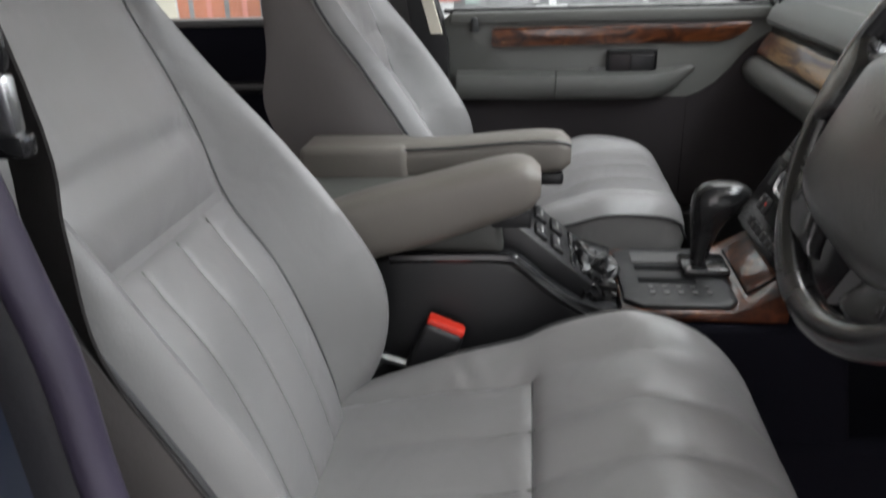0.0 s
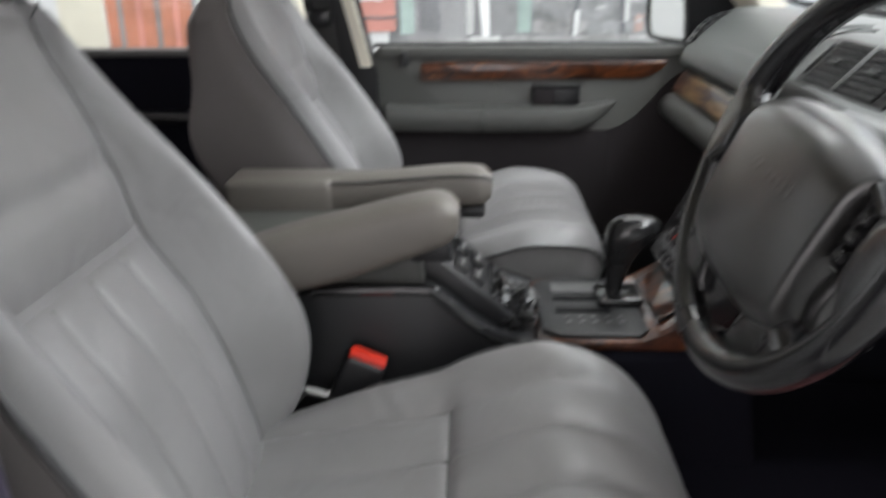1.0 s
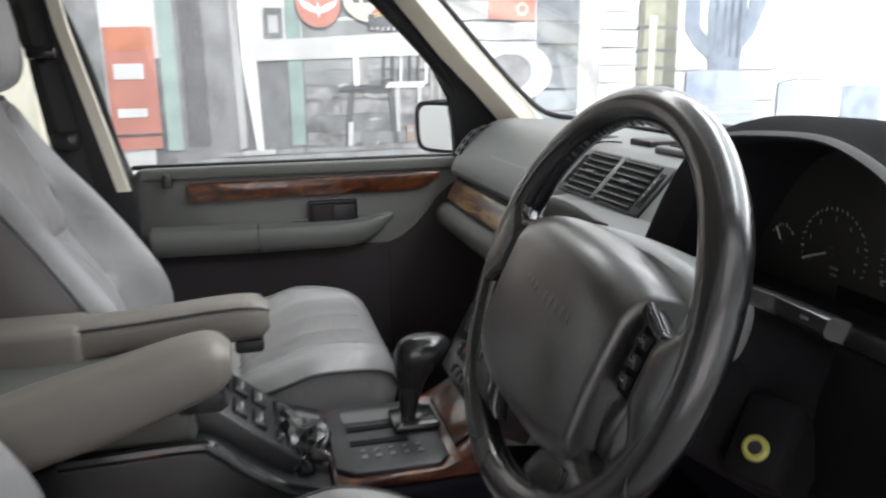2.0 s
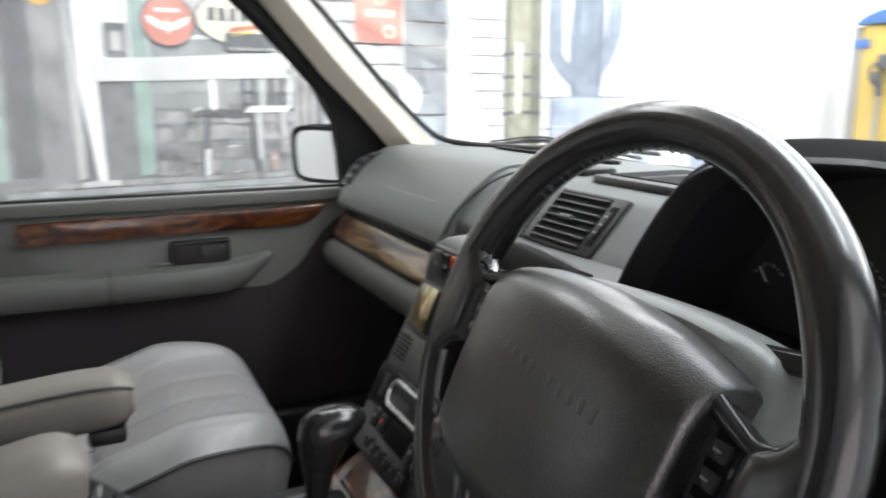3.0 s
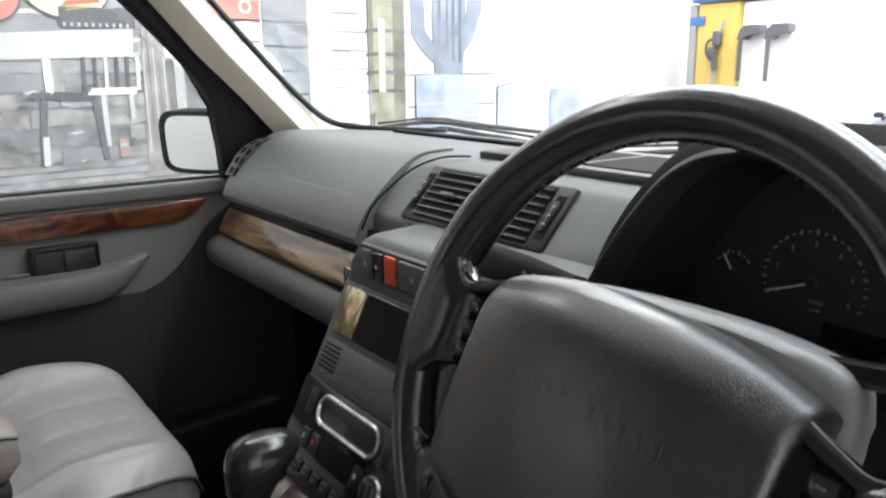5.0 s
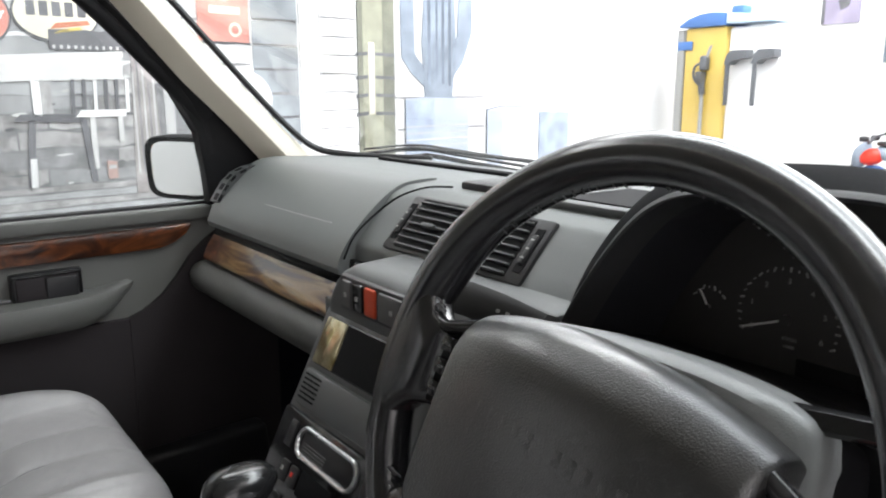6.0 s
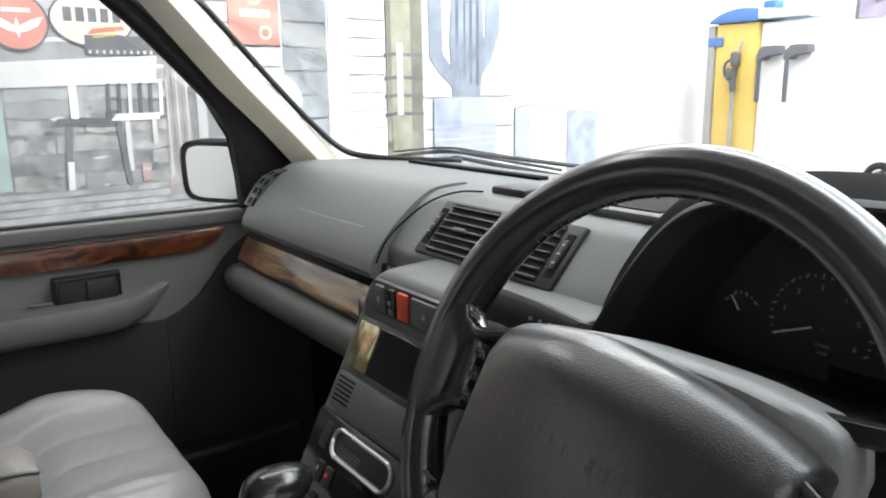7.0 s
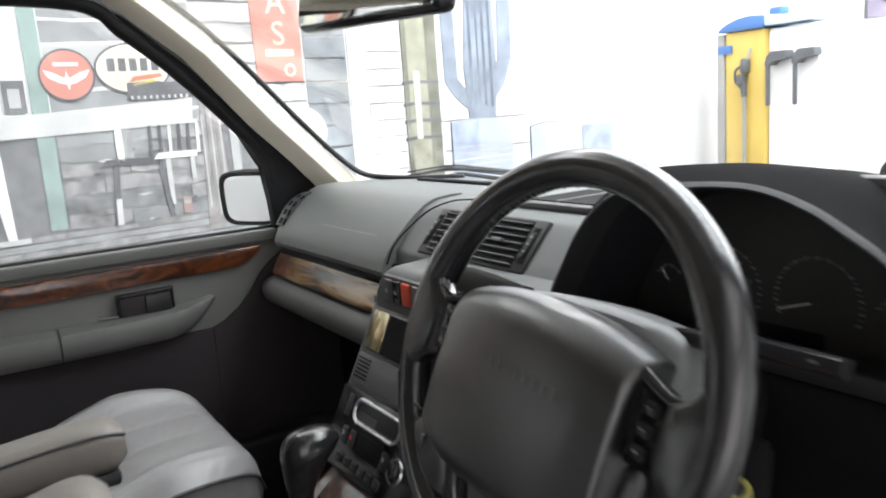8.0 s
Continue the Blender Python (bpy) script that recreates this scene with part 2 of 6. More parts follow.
OLIVE_SEAL = material("pillar_trim", (0.014, 0.014, 0.012), 0.7, grain=0.4)


def print_mat(name, colour, stain=0.25, size=9.0):
    return material(name, colour, 0.75, stain=stain, stain_size=size, rand=0.16)


M_PLANK = print_mat("print_grey_plank", (0.36, 0.365, 0.37))
M_STONE = print_mat("print_weathered_board", (0.36, 0.352, 0.35), 0.4, 14)
M_DARK = print_mat("print_dark_grey", (0.15, 0.15, 0.16))
M_MID = print_mat("print_mid_grey", (0.28, 0.28, 0.285), 0.3)
M_LIGHT = print_mat("print_light_grey", (0.56, 0.555, 0.55), 0.15)
M_LILAC = print_mat("print_lilac", (0.30, 0.27, 0.36), 0.2, 8)
M_BROWN = print_mat("print_brown_grey", (0.33, 0.305, 0.30), 0.3, 12)
M_DRUM = print_mat("print_drum_blue", (0.36, 0.42, 0.52), 0.25, 9)
M_SLATE = print_mat("print_slate_grey", (0.30, 0.325, 0.345), 0.3, 6)
M_PALE = print_mat("print_pale_grey", (0.68, 0.675, 0.67), 0.12)
M_WHITE = print_mat("print_white", (0.80, 0.80, 0.80), 0.06)
M_GREEN = print_mat("print_sage_green", (0.33, 0.42, 0.39), 0.2)
M_MOSS = print_mat("print_moss_post", (0.38, 0.38, 0.29), 0.22, 12)
M_BLUEGREY = print_mat("print_blue_grey", (0.235, 0.275, 0.335), 0.3, 7)
M_PALEBLUE = print_mat("print_pale_blue", (0.50, 0.555, 0.65), 0.15, 7)
M_RED = print_mat("print_red", (0.66, 0.29, 0.24), 0.12)
M_ORANGE = print_mat("print_orange_red", (0.60, 0.24, 0.15), 0.2)
M_CREAM = print_mat("print_cream", (0.74, 0.70, 0.58), 0.12)

# ---------------------------------------------------------------- mesh helpers
def thing(name, label, category, at=(0, 0, 0), group="", kind=""):
    ob = new(name)
    ob.location = at
    ob.empty_display_size = 0.05
    return tagged(ob, label, category, group, kind)


def world_of(ob):
    m = ob.matrix_basis.copy()
    while ob.parent:
        ob = ob.parent
        m = ob.matrix_basis @ m
    return m


def part(name, bm, mat, parent=None, label="", smooth=True):
    """Links a bmesh in world coordinates as one mesh object under a thing or under a part."""
    me = bpy.data.meshes.new(name)
    if parent is not None:
        bm.transform(world_of(parent).inverted())
    bmesh.ops.recalc_face_normals(bm, faces=bm.faces)
    bm.to_mesh(me)
    bm.free()
    me.materials.append(mat)
    if smooth:
        for p in me.polygons:
            p.use_smooth = True
        me.set_sharp_from_angle(angle=radians(38))
    ob = new(name, me)
    if parent is not None:
        ob.parent = parent
    if label:
        ob["label"] = label
    return ob


def solo(name, bm, mat, label, category, group="", kind="", smooth=True):
    return tagged(part(name, bm, mat, None, "", smooth), label, category, group, kind)


def box(lo, hi, r=0.0, seg=2, bm=None, m=None):
    bm = bm or bmesh.new()
    vs = bmesh.ops.create_cube(bm, size=1.0)["verts"]
    c = [(a + b) / 2 for a, b in zip(lo, hi)]
    s = [abs(b - a) for a, b in zip(lo, hi)]
    for v in vs:
        v.co = Vector([c[i] + v.co[i] * s[i] for i in range(3)])
    if r:
        es = list({e for v in vs for e in v.link_edges})
        vs = bmesh.ops.bevel(bm, geom=es, offset=min(r, min(s) * 0.49), segments=seg, profile=0.5, affect="EDGES")["verts"]
        vs = [v for v in bm.verts if v in set(vs)] or vs
    if m is not None:
        bmesh.ops.transform(bm, matrix=m, verts=bm.verts[:] if r else vs)
    return bm


def prism(poly, axis, a, b, r=0.0, seg=2):
    """A polygon in the plane across an axis ('x': (y, z), 'y': (x, z), 'z': (x, y)), drawn out from a to b."""
    bm = bmesh.new()

    def at(p, d):
        return {"x": (d, p[0], p[1]), "y": (p[0], d, p[1]), "z": (p[0], p[1], d)}[axis]

    lo = [bm.verts.new(at(p, a)) for p in poly]
    hi = [bm.verts.new(at(p, b)) for p in poly]
    k = len(poly)
    bm.faces.new(lo)
    bm.faces.new(hi[::-1])
    for i in range(k):
        bm.faces.new((lo[i], lo[(i + 1) % k], hi[(i + 1) % k], hi[i]))
    if r:
        bmesh.ops.bevel(bm, geom=bm.edges[:], offset=r, segments=seg, profile=0.5, affect="EDGES")
    return bm


def loft(rings, closed=True, caps=True, bm=None):
    bm = bm or bmesh.new()
    vs = [[bm.verts.new(p) for p in ring] for ring in rings]
    k = len(rings[0])
    for a, b in zip(vs, vs[1:]):
        for i in range(k if closed else k - 1):
            j = (i + 1) % k
            bm.faces.new((a[i], a[j], b[j], b[i]))
    if caps and closed:
        bm.faces.new(vs[0])
        bm.faces.new(vs[-1][::-1])
    return bm


def tube(path, radius, n=8, bm=None, closed=False, flat=1.0):
    """A round or flattened bar along a path; radius may be a list."""
    pts = [Vector(p) for p in path]
    k = len(pts)
    rad = radius if isinstance(radius, (list, tuple)) else [radius] * k
    rings, side = [], None
    for i, p in enumerate(pts):
        a = pts[i - 1] if (i or closed) else pts[i]
        b = pts[(i + 1) % k] if (i < k - 1 or closed) else pts[i]
        t = (b - a).normalized()
        if side is None:
            side = t.orthogonal().normalized()
        side = (side - t * side.dot(t)).normalized()
        up = t.cross(side)
        rings.append([p + (side * math.cos(q) + up * math.sin(q) * flat) * rad[i] for q in [2 * math.pi * j / n for j in range(n)]])
    bm = bm or bmesh.new()
    if closed:
        rings.append(rings[0])
        bm = loft(rings, True, False, bm)
        bmesh.ops.remove_doubles(bm, verts=bm.verts, dist=1e-6)
        return bm
    return loft(rings, True, True, bm)


def smooth_path(pts, n):
    """Catmull-Rom points through a short list."""
    P = [Vector(p) for p in pts]
    P = [P[0] * 2 - P[1]] + P + [P[-1] * 2 - P[-2]]
    out = []
    segs = len(P) - 3
    for k in range(n):
        u = k / (n - 1) * segs
        i = min(int(u), segs - 1)
        t = u - i
        a, b, c, d = P[i:i + 4]
        out.append(0.5 * ((2 * b) + (c - a) * t + (2 * a - 5 * b + 4 * c - d) * t * t + (3 * b - a - 3 * c + d) * t ** 3))
    return out


def sheet(fn, nu, nv, thick, direction):
    """A patch fn(u, v) with u, v in 0..1, given thickness along a direction."""
    bm = bmesh.new()
    d = Vector(direction)
    top = [[bm.verts.new(fn(i / nu, j / nv)) for j in range(nv + 1)] for i in range(nu + 1)]
    bot = [[bm.verts.new(Vector(fn(i / nu, j / nv)) + d * thick) for j in range(nv + 1)] for i in range(nu + 1)]
    for i in range(nu):
        for j in range(nv):
            bm.faces.new((top[i][j], top[i + 1][j], top[i + 1][j + 1], top[i][j + 1]))
            bm.faces.new((bot[i][j], bot[i][j + 1], bot[i + 1][j + 1], bot[i + 1][j]))
    for i in range(nu):
        bm.faces.new((top[i][0], bot[i][0], bot[i + 1][0], top[i + 1][0]))
        bm.faces.new((top[i][nv], top[i + 1][nv], bot[i + 1][nv], bot[i][nv]))
    for j in range(nv):
        bm.faces.new((top[0][j], top[0][j + 1], bot[0][j + 1], bot[0][j]))
        bm.faces.new((top[nu][j], bot[nu][j], bot[nu][j + 1], top[nu][j + 1]))
    return bm


def disc(c, axis, r, depth, n=24, rz=None):
    """A round or oval plate whose axis is x, y or z."""
    rz = rz or r
    poly = []
    for k in range(n):
        a = 2 * math.pi * k / n
        p = (r * math.cos(a), rz * math.sin(a))
        poly.append({"x": (c[1] + p[0], c[2] + p[1]), "y": (c[0] + p[0], c[2] + p[1]), "z": (c[0] + p[0], c[1] + p[1])}[axis])
    o = c["xyz".index(axis)]
    return prism(poly, axis, o, o + depth)


def lerp(x, table):
    """A smooth curve through a short table of (x, value)."""
    k = len(table)
    if x <= table[0][0]:
        return table[0][1]
    if x >= table[-1][0]:
        return table[-1][1]
    i = max(j for j in range(k - 1) if table[j][0] <= x)

    def slope(j):
        if j == 0 or j == k - 1:
            a, b = (0, 1) if j == 0 else (k - 2, k - 1)
            return (table[b][1] - table[a][1]) / (table[b][0] - table[a][0])
        return (table[j + 1][1] - table[j - 1][1]) / (table[j + 1][0] - table[j - 1][0])

    (x0, p), (x1, q) = table[i], table[i + 1]
    h = x1 - x0
    t = (x - x0) / h
    return p * (1 + 2 * t) * (1 - t) ** 2 + q * t * t * (3 - 2 * t) + h * slope(i) * t * (1 - t) ** 2 - h * slope(i + 1) * t * t * (1 - t)


def sstep(a, b, x):
    t = min(1, max(0, (x - a) / (b - a)))
    return t * t * (3 - 2 * t)

# ---------------------------------------------------------------- workshop
def wall_y(x):
    """The mural wall runs slightly askew to the car."""
    return 2.45 + 0.12 * (x - 1.5)


solo("floor", box((-4.6, -4.5, -0.1), (7.0, 3.4, 0.0)), CONCRETE, "grey concrete workshop floor under the car", "floor", kind="structure", smooth=False)
solo("ceiling", box((-4.6, -4.5, 3.3), (7.0, 3.4, 3.4)), WHITE_PAINT, "plain white workshop ceiling above the car", "ceiling", kind="structure", smooth=False)
solo("wall_left", prism([(-4.4, wall_y(-4.4) + 0.012), (6.8, wall_y(6.8) + 0.012), (6.8, 3.4), (-4.4, 3.4)], "z", 0, 3.3), WHITE_PAINT, "bright white wall that carries the mural", "wall", kind="structure", smooth=False)
solo("wall_front", box((6.8, -4.5, 0), (7.0, 3.4, 3.3)), WHITE_PAINT, "bright white wall ahead of the bonnet", "wall", kind="structure", smooth=False)
solo("wall_right", box((-4.6, -4.5, 0), (6.8, -4.3, 3.3)), WHITE_PAINT, "plain white wall beside the open driver door", "wall", kind="structure", smooth=False)
solo("wall_back", box((-4.6, -4.3, 0), (-4.4, 3.4, 3.3)), WHITE_PAINT, "plain white wall behind the car", "wall", kind="structure", smooth=False)

# ---------------------------------------------------------------- car body
body = thing("car_body", "dark blue car shell with black carpet and cream pillar trim", "car")
part("floor_pan", box((-1.2, -0.74, 0.42), (1.75, 0.74, 0.50), 0.01), CARPET, body, "black carpeted floor")
part("transmission_tunnel", prism([(-0.17, 0.5), (-0.12, 0.68), (0.12, 0.68), (0.17, 0.5)], "x", -0.2, 1.6, 0.02), CARPET, body)
part("bulkhead", prism([(1.55, 0.5), (1.70, 0.5), (1.70, 1.25), (1.66, 1.25)], "y", -0.76, 0.76), CARPET, body, "black carpeted bulkhead")
part("roof", box((-1.2, -0.66, 1.76), (0.95, 0.66, 1.80), 0.02), BLUE_PAINT, body, "dark blue painted roof")
part("roof_lining", box((-1.2, -0.68, 1.72), (0.98, 0.68, 1.755), 0.01), CREAM_TRIM, body, "cream cloth roof lining")
part("header_rail", prism([(0.93, 1.67), (1.03, 1.67), (1.03, 1.735), (0.93, 1.76)], "y", -0.64, 0.64, 0.01), CREAM_TRIM, body)
part("rear_panel", box((-1.3, -0.76, 0.5), (-1.2, 0.76, 1.8)), CARPET, body)
part("bonnet", prism([(1.80, 1.12), (1.88, 1.185), (2.9, 1.10), (3.1, 0.98), (3.1, 0.55), (1.71, 0.55)], "y", -0.82, 0.82, 0.02), BLUE_PAINT, body, "dark blue painted bonnet")
part("scuttle_grille", prism([(1.70, 1.20), (1.70, 1.225), (1.86, 1.20), (1.86, 1.18)], "y", -0.76, 0.76, 0.004), BLACK_PLASTIC, body, "black plastic scuttle panel")
part("sill", box((-0.2, -0.82, 0.42), (1.62, -0.70, 0.56), 0.02), BLUE_PAINT, body)
part("rear_quarter", box((-1.25, -0.82, 0.45), (0.42, -0.74, 1.16), 0.02), BLUE_PAINT, body)
part("wing", box((1.62, -0.84, 0.45), (3.0, -0.78, 1.10), 0.02), BLUE_PAINT, body)
part("kick_panel", box((1.40, 0.715, 0.5), (1.70, 0.76, 1.22), 0.004), CARPET, body)
part("kick_panel", box((1.45, -0.76, 0.5), (1.70, -0.72, 1.22), 0.004), CARPET, body)

# road wheels that the car stands on
for wx in (-0.78, 2.42):
    for wy in (-0.70, 0.70):
        wh = part("wheel", loft([[(wx + r * math.cos(a), wy + dy, 0.365 + r * math.sin(a)) for a in [2 * math.pi * j / 40 for j in range(40)]] for dy, r in ((-0.10, 0.10), (-0.10, 0.20), (0.10, 0.20), (0.10, 0.10))]), SILVER, body, "silver alloy wheel")
        part("tyre", loft([[(wx + r * math.cos(a), wy + dy, 0.365 + r * math.sin(a)) for a in [2 * math.pi * j / 48 for j in range(48)]] for dy, r in ((-0.11, 0.205), (-0.125, 0.27), (-0.118, 0.34), (-0.09, 0.362), (0.09, 0.362), (0.118, 0.34), (0.125, 0.27), (0.11, 0.205))], caps=False), TYRE_RUBBER, wh, "black rubber tyre")

# cream front pillar trim and roof rail on the passenger side
PILLAR = [(0.94, 1.03, 1.725), (1.075, 1.172, 1.62), (1.174, 1.258, 1.54), (1.293, 1.386, 1.40), (1.375, 1.465, 1.318), (1.44, 1.54, 1.245)]
part("a_pillar", loft([[(xd, 0.695, z), (xd * 0.82 + xs * 0.18, 0.678, z), (xd * 0.64 + xs * 0.36, 0.659, z), (xd * 0.56 + xs * 0.44, 0.6545, z), (xd * 0.10 + xs * 0.90, 0.6635, z), (xs, 0.670, z), (xs + 0.004, 0.69, z + 0.005), (xd + 0.03, 0.715, z + 0.02)] for xd, xs, z in PILLAR]), CREAM_TRIM, body, "cream plastic pillar trim")
part("a_pillar", loft([[(0.98, -0.72, 1.735), (1.04, -0.72, 1.735), (1.04, -0.64, 1.735), (0.98, -0.64, 1.735)], [(1.62, -0.76, 1.20), (1.72, -0.76, 1.20), (1.72, -0.68, 1.20), (1.62, -0.68, 1.20)]]), BLUE_PAINT, body)
part("roof_rail", box((-1.2, 0.655, 1.66), (1.04, 0.70, 1.74), 0.012), CREAM_TRIM, body)
part("roof_rail", box((-1.2, -0.74, 1.66), (1.0, -0.655, 1.74), 0.012), BLUE_PAINT, body)

# passenger-side B-pillar with a cream strip
part("b_pillar", loft([[(0.40, 0.69, 1.68), (0.50, 0.69, 1.68), (0.50, 0.76, 1.68), (0.40, 0.76, 1.68)], [(0.47, 0.69, 1.40), (0.555, 0.69, 1.40), (0.555, 0.76, 1.40), (0.47, 0.76, 1.40)], [(0.50, 0.70, 1.12), (0.64, 0.70, 1.12), (0.64, 0.77, 1.12), (0.50, 0.77, 1.12)], [(0.50, 0.70, 0.5), (0.64, 0.70, 0.5), (0.64, 0.77, 0.5), (0.50, 0.77, 0.5)]]), BLACK_PLASTIC, body, "black centre pillar")
part("pillar_strip", loft([[(0.49, 0.678, 1.68), (0.515, 0.678, 1.68), (0.515, 0.69, 1.68), (0.49, 0.69, 1.68)], [(0.525, 0.678, 1.466), (0.548, 0.678, 1.466), (0.55, 0.69, 1.466), (0.525, 0.69, 1.466)], [(0.605, 0.685, 1.135), (0.63, 0.685, 1.135), (0.63, 0.70, 1.135), (0.605, 0.70, 1.135)]]), CREAM_TRIM, body, "cream pillar strip")
part("seat_belt", tube([(0.475, 0.672, 1.66), (0.505, 0.672, 1.42), (0.53, 0.672, 1.27), (0.56, 0.672, 1.05), (0.56, 0.672, 0.75)], 0.022, 8, flat=0.12), BELT, body, "black belt webbing")
part("belt_guide", box((0.50, 0.645, 1.225), (0.55, 0.685, 1.262), 0.008), SATIN_BLACK, body, "black belt guide loop")
part("belt_guide", box((0.475, 0.645, 1.40), (0.53, 0.685, 1.425), 0.008), SATIN_BLACK, body, "black belt guide loop")

# driver-side B-pillar, painted, with seals
part("b_pillar", loft([[(0.36, -0.76, 1.68), (0.47, -0.76, 1.68), (0.47, -0.69, 1.68), (0.36, -0.69, 1.68)], [(0.40, -0.80, 1.22), (0.545, -0.80, 1.22), (0.545, -0.72, 1.22), (0.40, -0.72, 1.22)], [(0.42, -0.82, 0.97), (0.575, -0.82, 0.97), (0.575, -0.74, 0.97), (0.42, -0.74, 0.97)], [(0.44, -0.82, 0.5), (0.60, -0.82, 0.5), (0.60, -0.74, 0.5), (0.44, -0.74, 0.5)]]), BLUE_PAINT, body, "dark blue painted centre pillar")
SEAL = smooth_path([(0.470, -0.69, 1.66), (0.541, -0.685, 1.24), (0.561, -0.685, 1.135), (0.568, -0.687, 1.055), (0.590, -0.70, 0.96), (0.66, -0.74, 0.70), (0.72, -0.76, 0.58)], 28)
part("door_seal", tube(SEAL, 0.013, 10), PURPLE_PAINT, body, "purplish rubber door seal")
part("pillar_face", loft([[(p.x - 0.004, p.y - 0.009, p.z), (p.x - 0.016, p.y - 0.016, p.z), (p.x - 0.034, p.y - 0.021, p.z), (p.x - 0.050, p.y - 0.030, p.z), (p.x - 0.054, p.y - 0.026, p.z), (p.x - 0.016, p.y - 0.006, p.z)] for p in SEAL]), PILLAR_DARK, body, "dark grey shut face of the pillar")
part("pillar_trim", loft([[(0.40, -0.69, 1.66), (0.45, -0.665, 1.66), (0.45, -0.64, 1.66), (0.36, -0.64, 1.66)], [(0.47, -0.70, 1.2), (0.50, -0.68, 1.2), (0.48, -0.645, 1.2), (0.38, -0.645, 1.2)], [(0.56, -0.70, 0.97), (0.59, -0.675, 0.97), (0.565, -0.65, 0.97), (0.42, -0.65, 0.97)], [(0.61, -0.72, 0.5), (0.65, -0.70, 0.5), (0.62, -0.66, 0.5), (0.46, -0.66, 0.5)]]), OLIVE_SEAL, body, "dull olive-grey pillar trim")

# rear passenger-side door seen past the seat
rear_door = thing("rear_door", "closed black rear door with a window", "car door", (0.0, 0.75, 0.5))
part("door_card", box((-0.65, 0.72, 0.5), (0.50, 0.79, 1.155), 0.006), CARPET, rear_door, "black rear door card")
part("grab_rail", box((-0.55, 0.69, 1.005), (0.44, 0.725, 1.03), 0.008), BLACK_PLASTIC, rear_door)
part("sill_strip", box((-0.65, 0.71, 1.155), (0.50, 0.76, 1.172), 0.004), LINT_GREY, rear_door)
g = part("rear_window", box((-0.62, 0.752, 1.172), (0.46, 0.756, 1.66)), SIDE_GLASS, rear_door, "slightly hazy clear glass", smooth=False)
g.visible_shadow = False
part("window_frame", box((-0.68, 0.73, 1.155), (-0.62, 0.77, 1.70), 0.006), BLACK_PLASTIC, rear_door)

# rear bench behind the front seats, its shade put into a darker hide
bench = thing("rear_bench", "grey rear bench seat, shade painted in its darker hide", "car seat", (-0.5, 0, 0.5))
part("seat_cushion", box((-0.62, -0.62, 0.60), (-0.12, 0.62, 0.84), 0.05, 4), GREY_HIDE_SHADE_SEAM, bench)
part("backrest", box((-0.85, -0.62, 0.75), (-0.62, 0.62, 1.30), 0.05, 4), GREY_HIDE_SHADE_SEAM, bench)

part("sill", box((0.30, 0.665, 0.28), (1.56, 0.735, 0.62), 0.02), CARPET, body, "black carpeted door sill")

# windscreen, wipers
windscreen = thing("windscreen", "clear raked windscreen above the dashboard", "windscreen", (1.36, 0, 1.47))
screen = part("glass_pane", loft([[(1.02, -0.64, 1.71), (1.02, 0.64, 1.71), (1.024, 0.64, 1.713), (1.024, -0.64, 1.713)], [(1.70, -0.70, 1.235), (1.70, 0.70, 1.235), (1.704, 0.70, 1.238), (1.704, -0.70, 1.238)]]), CLEAR_GLASS, windscreen, "clear glass", smooth=False)
part("rubber_seal", tube(smooth_path([(1.038, 0.670, 1.729), (1.180, 0.670, 1.624), (1.266, 0.670, 1.544), (1.394, 0.670, 1.404), (1.472, 0.668, 1.323), (1.525, 0.655, 1.277), (1.57, 0.62, 1.264), (1.62, 0.56, 1.260), (1.68, 0.48, 1.258)], 40), 0.006, 8), BLACK_PLASTIC, windscreen, "black rubber windscreen seal")
screen.visible_shadow = False
for k, (y0, y1, z0) in enumerate(((0.86, 0.20, 1.235), (0.18, -0.55, 1.235))):
    wiper = thing("wiper", "black windscreen wiper parked on the scuttle", "wiper", (1.76, y0, 1.22), group="windscreen wipers")
    part("blade", tube(smooth_path([(1.725, y0, z0), (1.71, y0 * 0.65 + y1 * 0.35, z0 + 0.030), (1.71, (y0 + y1) / 2, z0 + 0.036), (1.715, y1, z0 + 0.032)], 16), 0.004, 6), BLACK_PLASTIC, wiper)
    part("arm", tube(smooth_path([(1.74, y0 - 0.05, z0 - 0.004), (1.725, y0 * 0.6 + y1 * 0.4, z0 + 0.012), (1.722, (y0 + y1) / 2, z0 + 0.022), (1.735, y1 + 0.02, z0 + 0.002)], 16), 0.005, 6), BLACK_PLASTIC, wiper)
    for dz, dx, r in ((0.018, 0.004, 0.0025), (0.008, 0.012, 0.003), (-0.004, 0.03, 0.0025)):
        part("blade_frame", tube(smooth_path([(1.728 + dx, y0 * 0.92 + y1 * 0.08, z0 + dz), (1.716 + dx, y0 * 0.6 + y1 * 0.4, z0 + 0.022 + dz), (1.716 + dx, y0 * 0.4 + y1 * 0.6, z0 + 0.020 + dz), (1.72 + dx, y0 * 0.1 + y1 * 0.9, z0 + 0.012 + dz)], 14), r, 5), BLACK_PLASTIC, wiper)
    part("spindle_cap", box((1.72, y1 - 0.04, z0 - 0.022), (1.77, y1 + 0.04, z0 + 0.012), 0.008), BLACK_PLASTIC, wiper)

# ---------------------------------------------------------------- seats
BOLSTER = [(0.74, 0.57), (0.765, 0.585), (0.83, 0.635), (0.90, 0.652), (0.964, 0.643), (1.046, 0.599), (1.137, 0.538), (1.22, 0.475), (1.28, 0.437), (1.31, 0.424), (1.34, 0.412)]
INSERT = [(0.74, 0.60), (0.82, 0.592), (0.90, 0.572), (1.0, 0.534), (1.075, 0.488), (1.163, 0.462), (1.234, 0.434), (1.28, 0.412), (1.31, 0.402), (1.34, 0.392)]
